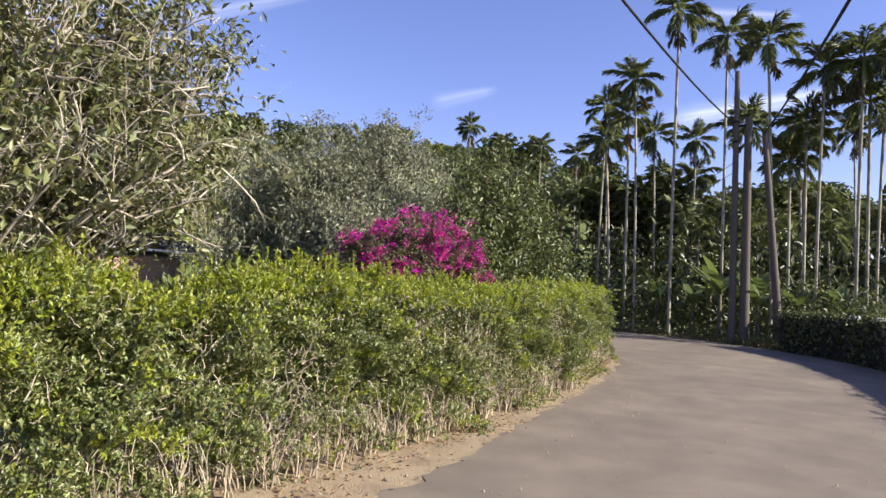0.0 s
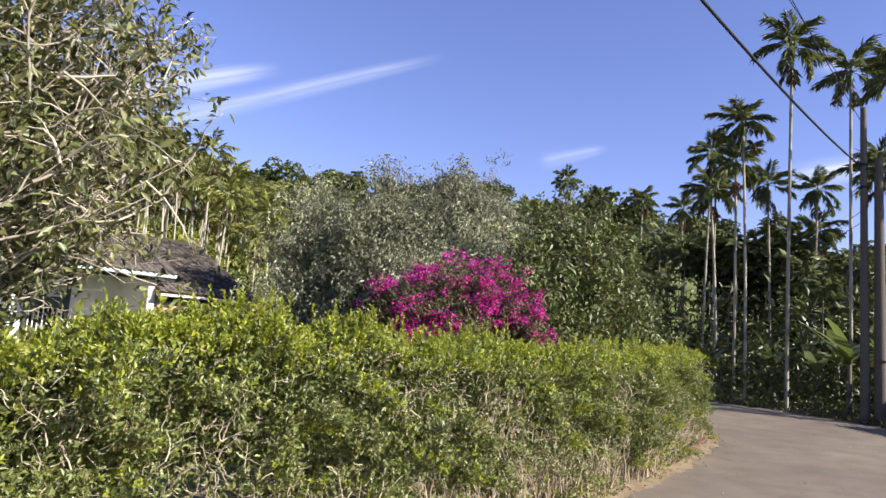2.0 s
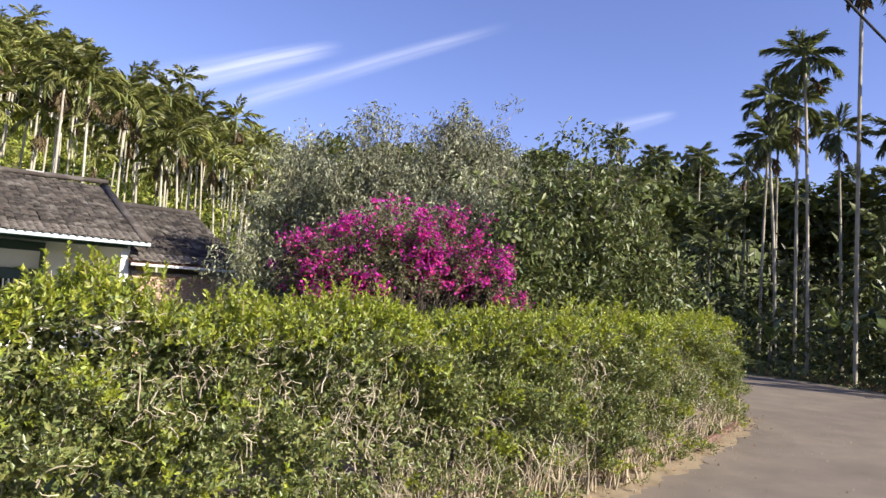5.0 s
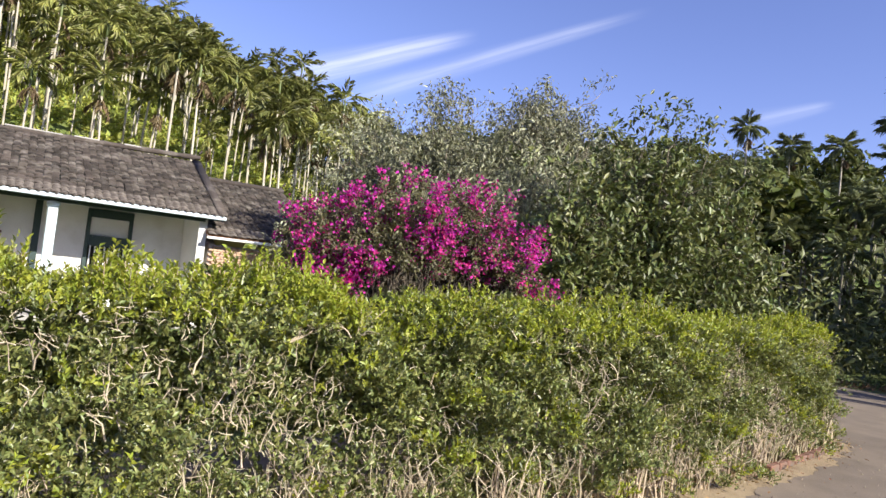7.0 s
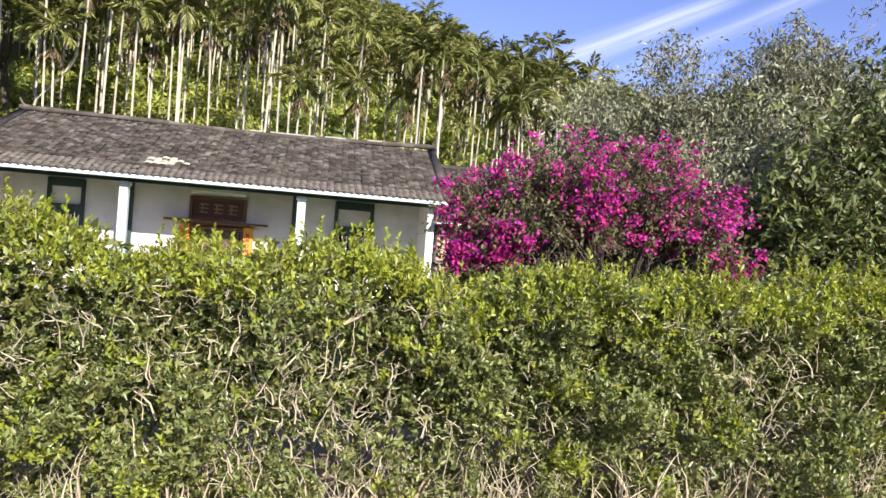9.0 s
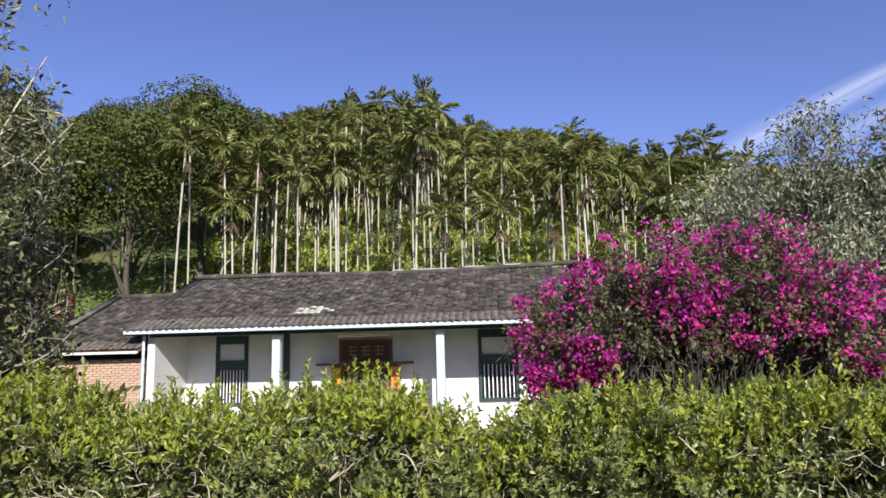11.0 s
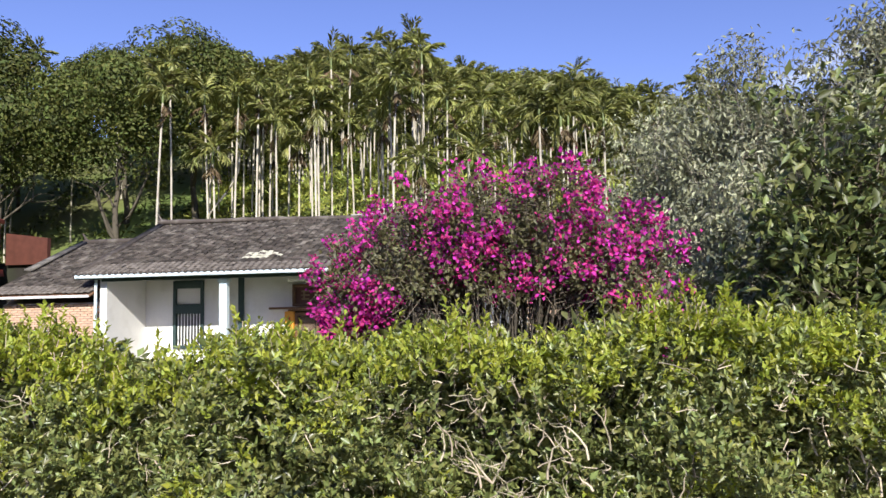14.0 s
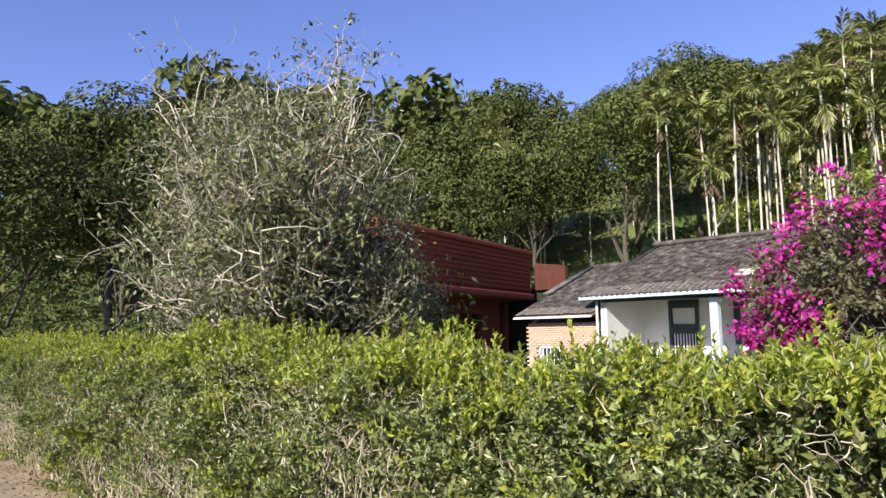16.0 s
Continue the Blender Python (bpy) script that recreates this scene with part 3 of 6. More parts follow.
# ---- roadside wall, poles and cables ----
def make_wall():
    line = resample(OUTER, 240)
    keep = [i for i in range(240) if line[i, 0] > 14.0 and line[i, 0] < 27.9 and line[i, 1] < 6.2]
    pts = line[keep]
    normal = unit(np.stack([np.gradient(pts[:, 1]), -np.gradient(pts[:, 0])], -1))
    rng = np.random.default_rng(5)
    prof = [(0.22, -0.05), (0.25, 0.6), (0.29, 1.22), (0.26, 1.32), (0.5, 1.35), (0.74, 1.3), (0.78, -0.05)]
    rows = []
    for q, m in zip(pts, normal):
        rows.append([[q[0] + m[0] * (o + rng.normal(0, 0.015)), q[1] + m[1] * (o + rng.normal(0, 0.015)), z + rng.normal(0, 0.012)] for o, z in prof])
    v = np.array(rows).reshape(-1, 3)
    n, k = len(pts), len(prof)
    i, j = np.meshgrid(np.arange(n - 1), np.arange(k - 1), indexing="ij")
    f = np.stack([i * k + j, (i + 1) * k + j, (i + 1) * k + j + 1, i * k + j + 1], -1).reshape(-1, 4)
    tagged(part("roadside_wall", (v, f), M["stone_and_shade"]), "low dark mossy retaining wall beside the lane", "wall", kind="structure")
    crest = pts + normal * 0.5
    for slope in (0.028, -0.002):
        q = crest[np.argmin(np.abs(crest[:, 1] - slope * crest[:, 0]))]
        ob = part("wall_cap", box(0, 0, 0.06, 0.34, 0.2, 0.12, 0.02), M["white"])
        ob.matrix_world = pose(q[0], q[1], 1.34, 0, 0, 35)
        tagged(ob, "small white painted block on top of the wall", "block", "white blocks on the wall")


def make_pole(x, y, h, r, lean=(0.0, 0.0), label="tall grey concrete utility pole beside the lane", arm=False):
    ob = thing("utility_pole", x, y, 0, label, "pole", "poles by the bend")
    t = np.linspace(0, 1, 8)
    path = np.stack([lean[0] * t, lean[1] * t, h * t], -1)[None]
    part("shaft", tubes(path, (r * (1 - 0.35 * t))[None], 12), M["concrete"], ob)
    part("cap", tubes(np.array([[[lean[0], lean[1], h - 0.02], [lean[0], lean[1], h + 0.03], [lean[0], lean[1], h + 0.035]]]),
                      np.array([[r * 0.66, r * 0.6, 0.001]]), 12), M["concrete"], ob)
    if arm:
        part("bracket", box(0, -0.1, h - 2.2, 0.12, 0.5, 0.09, 0.01), M["black"], ob, "dark steel bracket")
        for z in (h - 2.1, h - 2.9):
            part("band", tubes(np.array([[[0, 0, z], [0, 0, z + 0.1]]]), np.array([[r * 0.95, r * 0.95]]), 12), M["black"], ob,
                 "black steel band")
    return ob


def make_cable(name, a, b, sag, r, label):
    t = np.linspace(0, 1, 40)[:, None]
    path = np.array(a) * (1 - t) + np.array(b) * t - np.array([0, 0, 1]) * sag * 4 * t * (1 - t)
    ob = part(name, tubes(path[None], np.full((1, 40), r), 6), M["black"])
    tagged(ob, label, "cable", "overhead cables")


make_wall()
make_pole(29.5, 5.04, 10.9, 0.15, arm=True)
make_pole(29.55, 4.6, 9.0, 0.2, label="thick dark wooden pole beside the utility pole")
make_pole(29.5, 3.3, 8.35, 0.16, (-0.1, 0.68), label="leaning weathered brace pole beside the lane")
make_cable("cable", (29.4, 5.2, 8.9), (-14, 1.9, 6.9), 0.9, 0.03, "thick black cable running overhead from the pole")
make_cable("cable", (29.4, 4.0, 8.3), (-12, -4.6, 4.8), 0.55, 0.03, "thick black cable running overhead from the pole")
make_cable("wire", (29.5, 5.0, 10.7), (-20, 2.6, 10.5), 0.7, 0.011, "thin grey wire strung from the pole top")
make_cable("wire", (29.5, 5.0, 10.2), (-20, 1.4, 10.0), 0.7, 0.011, "thin grey wire strung from the pole top")
make_cable("wire", (29.5, 5.0, 7.3), (41, 14, 6.5), 0.5, 0.012, "thin dark wire strung across the palms")
make_cable("wire", (29.5, 5.0, 6.9), (41, 14.5, 6.0), 0.5, 0.012, "thin dark wire strung across the palms")


# ---- farmhouse ----
EAVE_Y, EAVE_Z, RIDGE_Y, RIDGE_Z, WALL_Y, POST_Y = 19.55, 3.14, 24.0, 5.06, 22.0, 20.0


def tile_data(w, l, lift=0.03, thick=0.018):
    """One curved roof tile lying along -y, with thickness at its lower edge."""
    xs = np.linspace(-w / 2, w / 2, 5)
    arch = lift * (1 - (2 * xs / w) ** 2)
    top0 = np.stack([xs, np.full(5, -l), arch + thick], -1)
    top1 = np.stack([xs, np.zeros(5), arch * 0.9 + 0.002], -1)
    low0 = np.stack([xs, np.full(5, -l), arch], -1)
    v = np.concatenate([top0, top1, low0])
    f = [(i, i + 1, i + 6, i + 5) for i in range(4)] + [(i + 10, i + 11, i + 1, i) for i in range(4)]
    return v, np.array(f)


def tiled_slope(parent, x0, x1, e_y, e_z, r_y, r_z, w=0.19, pitch=0.16, lichen=None, singles=0, seed=3, name="tile", mat="tile"):
    """Tiles over a slope from the eave (e) to the ridge (r): the lowest ones single, the rest joined."""
    rng = np.random.default_rng(seed)
    run = math.hypot(r_y - e_y, r_z - e_z)
    ang = math.atan2(r_z - e_z, abs(r_y - e_y))
    face = 0 if r_y > e_y else 180
    v0, f0 = tile_data(w * 1.02, pitch * 1.35)
    shared = mesh_of(name, v0, f0, M[mat])
    rest, pale, count = [], [], 0
    cols, rows = int((x1 - x0) / w), int(run / pitch)
    for j in range(rows):
        for i in range(cols):
            s = (j + 1.2) * pitch
            x = x0 + (i + 0.5) * (x1 - x0) / cols + rng.normal(0, 0.008)
            sag = 0.025 * math.sin(x * 0.8) * math.sin(math.pi * s / run)
            y, z = e_y + (r_y - e_y) * s / run, e_z + (r_z - e_z) * s / run + 0.05 + sag
            m = pose(x, y, z, math.degrees(ang) + rng.normal(0, 2.0), rng.normal(0, 4.0), face + rng.normal(0, 4.0))
            if lichen and ((x - lichen[0]) / lichen[2]) ** 2 + ((s - lichen[1]) / lichen[3]) ** 2 < 1 + rng.normal(0, 0.35):
                pale.append((v0 @ np.array(m.to_3x3()).T + np.array(m.translation), f0))
            elif count < singles:
                ob = new(name, shared)
                ob.parent = parent
                ob.matrix_local = m
                count += 1
            else:
                rest.append((v0 @ np.array(m.to_3x3()).T + np.array(m.translation), f0))
    if rest:
        ob = part(name + "_field", join(rest), M[mat], parent)
        ob["kind"] = "stuff"
    if pale:
        part("lichen_tiles", join(pale), M["tile_pale"], parent, "pale lichen-covered tiles")


def slab(x0, x1, ya, za, yb, zb, t=0.1):
    """A roof board: a sloping sheet with thickness."""
    v = np.array([(x, y, z - d) for x in (x0, x1) for y, z in ((ya, za), (yb, zb)) for d in (0, t)])
    f = np.array([(0, 4, 6, 2), (1, 3, 7, 5), (0, 1, 5, 4), (2, 6, 7, 3), (0, 2, 3, 1), (4, 5, 7, 6)])
    return v, f


def gable(x0, x1, pts):
    """A wall with the outline pts (y, z) between x0 and x1."""
    n = len(pts)
    bm = bmesh.new()
    a = [bm.verts.new((x0, y, z)) for y, z in pts]
    b = [bm.verts.new((x1, y, z)) for y, z in pts]
    bm.faces.new(a[::-1])
    bm.faces.new(b)
    for i in range(n):
        bm.faces.new((a[i], a[(i + 1) % n], b[(i + 1) % n], b[i]))
    bmesh.ops.recalc_face_normals(bm, faces=bm.faces)
    return bm


def make_window(parent, x0, x1):
    y = WALL_Y
    w = part("window", boxes([(x0 + 0.05, y, 1.97, 0.1, 0.2, 2.14), (x1 - 0.05, y, 1.97, 0.1, 0.2, 2.14),
                              ((x0 + x1) / 2, y, 2.92, x1 - x0 - 0.2, 0.2, 0.24), ((x0 + x1) / 2, y, 2.14, x1 - x0 - 0.2, 0.18, 0.3),
                              ((x0 + x1) / 2, y, 0.95, x1 - x0 - 0.2, 0.2, 0.1)], 0.008), M["green_wood"], parent,
             "dark green wooden window frame")
    part("panel", box((x0 + x1) / 2, y + 0.01, 2.545, x1 - x0 - 0.21, 0.05, 0.5), M["whitewash"], w, "white boarded upper panel")
    n = 8
    for i in range(n):
        x = x0 + 0.1 + (i + 0.5) * (x1 - x0 - 0.2) / n
        part("bar", box(x, y - 0.02, 1.495, 0.035, 0.035, 0.99, 0.005), M["white"], w)
    # no room behind: a dark sheet gives its shade
    part("backing", box((x0 + x1) / 2, y + 0.14, 1.5, x1 - x0, 0.03, 1.1), M["room_shade"], w, "dark sheet behind the bars in place of the unlit room")


def make_door(parent):
    y = WALL_Y
    d = part("door", box(5.7, y + 0.02, 0.03, 1.56, 0.2, 0.06, 0.01), M["wood"], parent, "closed double door with worn wooden sill")
    for x in (4.78, 6.62):
        part("jamb", box(x, y - 0.03, 1.0, 0.28, 0.24, 2.0, 0.01), M["ochre"], d, "ochre painted door jamb with faded red writing")
    part("lintel", box(5.7, y - 0.16, 2.1, 2.95, 0.5, 0.07, 0.01), M["wood"], d, "dark wooden shelf over the door")
    part("head_board", box(5.7, y - 0.05, 2.03, 1.9, 0.2, 0.06), M["wood"], d)
    for x in (5.31, 6.09):
        leaf = part("door_leaf", boxes([(x - 0.34, y, 0.98, 0.09, 0.06, 1.96), (x + 0.34, y, 0.98, 0.09, 0.06, 1.96), (x, y, 1.91, 0.6, 0.06, 0.1),
                                        (x, y, 0.9, 0.6, 0.06, 0.08), (x, y, 0.43, 0.6, 0.04, 0.86)], 0.006), M["wood"], d,
                    "brown wooden lattice door leaf")
        rows = []
        for k in range(-14, 15):
            for s in (1, -1):
                rows.append((k, s))
        pieces = []
        for k, s in rows:
            c = k * 0.085
            # a thin slat from low to high, clipped to the panel
            pts = []
            for tt in np.linspace(-0.6, 0.6, 25):
                px, pz = tt, s * tt * 1.25 + c
                if abs(px) < 0.29 and -0.46 < pz < 0.46:
                    pts.append((x + px, y + 0.008 * s, 1.4 + pz))
            if len(pts) > 1:
                path = np.array([pts[0], pts[-1]])[None]
                pieces.append(tubes(path, np.full((1, 2), 0.011), 4))
        part("lattice", join(pieces), M["lattice"], leaf, "pale diagonal lattice slats")
        # dark sheet as the shade seen through the lattice
        part("backing", box(x, y + 0.06, 1.4, 0.62, 0.02, 0.95), M["room_shade"], leaf)
    for x in (4.78, 6.62):
        rng = random.Random(int(x * 10))
        for i in range(7):
            part("character_bar", box(x + rng.uniform(-0.02, 0.02), y - 0.153, 1.78 - 0.16 * i, 0.1, 0.01, 0.09), M["red_mark"], d, "faded red mark")
    s = part("name_board", boxes([(5.7, y - 0.06, 2.79, 1.64, 0.14, 0.08), (5.7, y - 0.06, 2.19, 1.64, 0.14, 0.08), (4.93, y - 0.06, 2.49, 0.1, 0.14, 0.52),
                                  (6.47, y - 0.06, 2.49, 0.1, 0.14, 0.52)], 0.01), M["wood"], parent, "dark framed board over the door")
    part("board_panel", box(5.7, y - 0.03, 2.49, 1.44, 0.06, 0.52), M["sign_red"], s, "dark red board panel")
    for i in (-1, 0, 1):
        part("character_bar", boxes([(5.7 + 0.42 * i + dx, y - 0.065 - 0.001 * k, 2.49 + dz, wx, 0.012, wz) for k, (dx, dz, wx, wz) in
                                     enumerate(((0, 0.12, 0.26, 0.045), (0, 0.0, 0.28, 0.04), (0, -0.12, 0.24, 0.045), (-0.04, 0, 0.045, 0.3)))]),
             M["mark"], s, "worn pale character")


def ridge_horn(x, way, z):
    """The dark upturned end of a ridge."""
    t = np.linspace(0, 1, 6)
    path = np.stack([x - way * 0.25 + way * 0.3 * t, np.full(6, RIDGE_Y), z + 0.3 * t**2], -1)
    return tubes(path[None], (0.07 * (1 - 0.6 * t))[None], 7)


def make_farmhouse():
    h = thing("farmhouse", 0, 0, 0, "whitewashed old farmhouse with grey tiled roof and posts", "house")
    y, t = WALL_Y + 0.1, 0.24
    segs = [(-0.25, 0.93), (1.95, 4.65), (6.75, 9.15), (10.35, 11.95)]
    rows = [((a + b) / 2, y, 1.65, b - a, t, 3.3) for a, b in segs]
    for a, b in ((0.93, 1.95), (9.15, 10.35)):
        rows += [((a + b) / 2, y, 0.45, b - a, t, 0.9), ((a + b) / 2, y, 3.17, b - a, t, 0.26)]
    rows += [(5.7, y, 2.66, 2.1, t, 1.28)]
    for row in rows:
        part("wall_panel", boxes([row]), M["whitewash"], h, "sunlit whitewashed wall")
    for x in (-0.25, 11.75):
        part("end_wall", gable(x, x + 0.22, [(19.95, 0), (28.2, 0), (28.2, 3.1), (24.0, 4.9), (19.95, 3.14)]), M["whitewash"], h,
             "whitewashed end wall with gable")
    part("rear_wall", box(5.85, 28.1, 1.6, 12.0, 0.22, 3.2), M["whitewash"], h)
    for x in (3.55, 8.2):
        p = part("post", box(x, POST_Y, 1.5, 0.23, 0.22, 3.0, 0.02), M["blue_white"], h, "pale blue painted square porch post")
        part("base", box(x, POST_Y, 0.12, 0.34, 0.34, 0.24, 0.02), M["mortar"], p)
        part("capital", box(x, POST_Y, 2.93, 0.3, 0.28, 0.1, 0.015), M["blue_white"], p)
    part("porch_beam", box(5.85, POST_Y, 3.06, 12.1, 0.16, 0.14, 0.01), M["green_wood"], h, "dark green beam under the eave")
    for x in (3.2, 7.95):
        part("pilaster", box(x, WALL_Y - 0.07, 1.6, 0.17, 0.1, 3.2, 0.01), M["green_wood"], h, "dark green pilaster")
    part("porch_floor", box(5.85, 20.9, 0.06, 12.3, 2.2, 0.14, 0.02), M["mortar"], h, "worn cement porch floor")
    make_window(h, 0.93, 1.95)
    make_window(h, 9.15, 10.35)
    make_door(h)
    v, f = join([slab(-0.72, 12.32, EAVE_Y, EAVE_Z, RIDGE_Y, RIDGE_Z), slab(-0.72, 12.32, 28.5, EAVE_Z, RIDGE_Y, RIDGE_Z)])
    roof = part("roof", (v, f), M["green_wood"], h, "dark grey weathered clay tile roof")
    part("gutter", box(5.8, EAVE_Y - 0.03, EAVE_Z - 0.02, 13.1, 0.09, 0.1, 0.015), M["blue_white"], h, "white and pale blue eave fascia")
    tiled_slope(roof, -0.72, 12.32, EAVE_Y, EAVE_Z, RIDGE_Y, RIDGE_Z, lichen=(4.4, 1.35, 0.55, 0.3), singles=290)
    tiled_slope(roof, -0.72, 12.32, 28.5, EAVE_Z, RIDGE_Y, RIDGE_Z, pitch=0.4, w=0.5, seed=4, name="rear_tile")
    end = mesh_of("tile_end", *tubes(np.array([[[0, 0.03, 0], [0, -0.03, 0], [0, -0.035, 0]]]), np.array([[0.045, 0.045, 0.001]]), 8), M["tile"])
    for i in range(68):
        ob = new("tile_end", end)
        ob.parent = roof
        ob.matrix_local = pose(-0.6 + i * 0.1915, EAVE_Y - 0.07, EAVE_Z + 0.055)
    # ridge: a run of mortared cap tiles, dipping a little
    xs = np.linspace(-0.8, 12.4, 60)
    zz = RIDGE_Z + 0.1 + 0.035 * np.sin(xs * 0.7) + 0.09 * ((xs - 5.8) / 6.6) ** 4
    path = np.stack([xs, np.full(60, RIDGE_Y), zz], -1)[None]
    rng = np.random.default_rng(8)
    part("ridge_cap", tubes(path, 0.085 + rng.uniform(-0.02, 0.02, (1, 60)), 8), M["tile"], roof, "mortared ridge tiles")
    for x, way in ((-0.78, -1), (12.38, 1)):
        part("ridge_horn", ridge_horn(x, way, RIDGE_Z + 0.16), M["tile"], roof, "dark upturned ridge end")
    # pale mortar left in lengths on the ridge
    for a, w in ((7.6, 1.5), (9.0, 0.7), (10.3, 0.5), (6.4, 0.4)):
        part("ridge_mortar", box(a, RIDGE_Y - 0.02, RIDGE_Z + 0.18 + 0.035 * math.sin(a * 0.7), w, 0.12, 0.05, 0.015), M["mortar"], roof, "pale mortar on the ridge")
    for x in (-0.68, 12.28):
        part("verge_tiles", slab(x - 0.12, x + 0.12, EAVE_Y + 0.05, EAVE_Z + 0.13, RIDGE_Y, RIDGE_Z + 0.13, 0.08), M["tile"], roof)
    # drain pipe at the end of the porch
    part("drain_pipe", tubes(np.array([[[-0.32, 19.85, 3.05], [-0.32, 19.85, 1.5], [-0.32, 19.85, 0.1]]]), np.full((1, 3), 0.045), 8),
         M["blue_white"], h, "pale painted drain pipe")
    return h


def brick_wall(parent, x0, x1, y, z0, z1, holes, singles, seed):
    """A front wall of bricks before a mortar core; bricks over the height z 1.2 come first."""
    rng = np.random.default_rng(seed)
    L, H, D = 0.215, 0.06, 0.1
    bm = box(0, 0, 0, L, D, H, 0.006)
    me = bpy.data.meshes.new("brick")
    bm.to_mesh(me)
    bm.free()
    me.materials.append(M["brick"])
    v0 = np.array([v.co for v in me.vertices])
    f0 = [tuple(p.vertices) for p in me.polygons]
    quads = np.array([q if len(q) == 4 else (*q, q[-1]) for q in f0 if len(q) == 4])
    rest, n = [], 0
    rows = int((z1 - z0) / (H + 0.012))
    for j in reversed(range(rows)):
        z = z0 + (j + 0.5) * (H + 0.012)
        x = x0 + (0.11 if j % 2 else 0.0)
        while x < x1:
            cx = x + L / 2
            x += L + 0.012
            if cx + L / 2 > x1 + 0.1 or any(a - L / 2 < cx < b + L / 2 and c < z < d for a, b, c, d in holes):
                continue
            m = pose(cx, y + rng.normal(0, 0.003), z, rng.normal(0, 0.6), rng.normal(0, 0.5), rng.normal(0, 0.6))
            if n < singles:
                ob = new("brick", me)
                ob.parent = parent
                ob.matrix_local = m
                n += 1
            else:
                rest.append((v0 @ np.array(m.to_3x3()).T + np.array(m.translation), quads))
    if rest:
        part("lower_bricks", join(rest), M["brick"], parent)["kind"] = "stuff"


def make_annex(x0, x1, window, seed):
    """A lower brick side room with its own tiled roof."""
    h = thing("brick_annex", 0, 0, 0, "low brick side room with grey tiled roof beside the farmhouse", "outbuilding", "side rooms of the farmhouse")
    e_y, e_z, r_y, r_z, y = 19.6, 2.62, 24.0, 4.53, 20.05
    core = part("wall", box((x0 + x1) / 2, y + 0.16, 1.2, x1 - x0, 0.2, 2.4), M["mortar"], h, "orange-pink brick wall with mortar joints")
    for row in ((x0 + 0.1, 23, 1.2, 0.2, 5.7, 2.4), (x1 - 0.1, 23, 1.2, 0.2, 5.7, 2.4), ((x0 + x1) / 2, 27, 1.2, x1 - x0, 0.2, 2.4)):
        part("side_wall", boxes([row]), M["mortar"], h)
    holes = [(*window, 0.95, 1.62)] if window else []
    if window:
        a, b = window
        w = part("window", boxes([(a + 0.04, y - 0.02, 1.28, 0.08, 0.16, 0.66), (b - 0.04, y - 0.02, 1.28, 0.08, 0.16, 0.66), ((a + b) / 2, y - 0.02, 1.58, b - a, 0.16, 0.07),
                                  ((a + b) / 2, y - 0.02, 0.98, b - a, 0.16, 0.07)], 0.006), M["white"], h, "small white window frame")
        for i in range(5):
            part("bar", box(a + (i + 1) * (b - a) / 6, y - 0.05, 1.28, 0.03, 0.03, 0.58), M["white"], w)
        # the unlit inside is only this dark sheet
        part("backing", box((a + b) / 2, y + 0.05, 1.28, b - a, 0.02, 0.6), M["room_shade"], w)
    part("gable_end", gable(x0, x0 + 0.2, [(20.1, 2.35), (25.9, 2.35), (24.0, 4.36)]), M["mortar"], h)
    part("gable_end", gable(x1 - 0.2, x1, [(20.1, 2.35), (25.9, 2.35), (24.0, 4.36)]), M["mortar"], h)
    v, f = join([slab(x0 - 0.15, x1, e_y, e_z, r_y, r_z, 0.08), slab(x0 - 0.15, x1, 28.2, e_z, r_y, r_z, 0.08)])
    roof = part("roof", (v, f), M["wood"], h, "dark grey weathered tile roof")
    tiled_slope(roof, x0 - 0.15, x1, e_y, e_z, r_y, r_z, seed=seed, name="tile", singles=60)
    part("ridge_cap", tubes(np.stack([np.linspace(x0 - 0.15, x1, 14), np.full(14, r_y), np.full(14, r_z + 0.08)], -1)[None], np.full((1, 14), 0.1), 8), M["tile"], roof)
    part("ridge_horn", ridge_horn(x1 if x0 > 0 else x0 - 0.15, 1 if x0 > 0 else -1, r_z + 0.1), M["tile"], roof, "dark upturned ridge end")
    for x in (x0 - 0.1,) if x0 < 0 else ():
        part("verge_mortar", slab(x - 0.13, x + 0.13, e_y + 1.6, e_z + 0.9, r_y, r_z + 0.15, 0.08), M["verge"], roof, "grey mortared verge")
    part("gutter", box((x0 + x1) / 2 - 0.1, e_y - 0.02, e_z - 0.05, x1 - x0 + 0.2, 0.09, 0.07, 0.012), M["white"], h, "white eave gutter")
    brick_wall(core, x0, x1, y, 0.05, 2.42, holes, 290, seed)




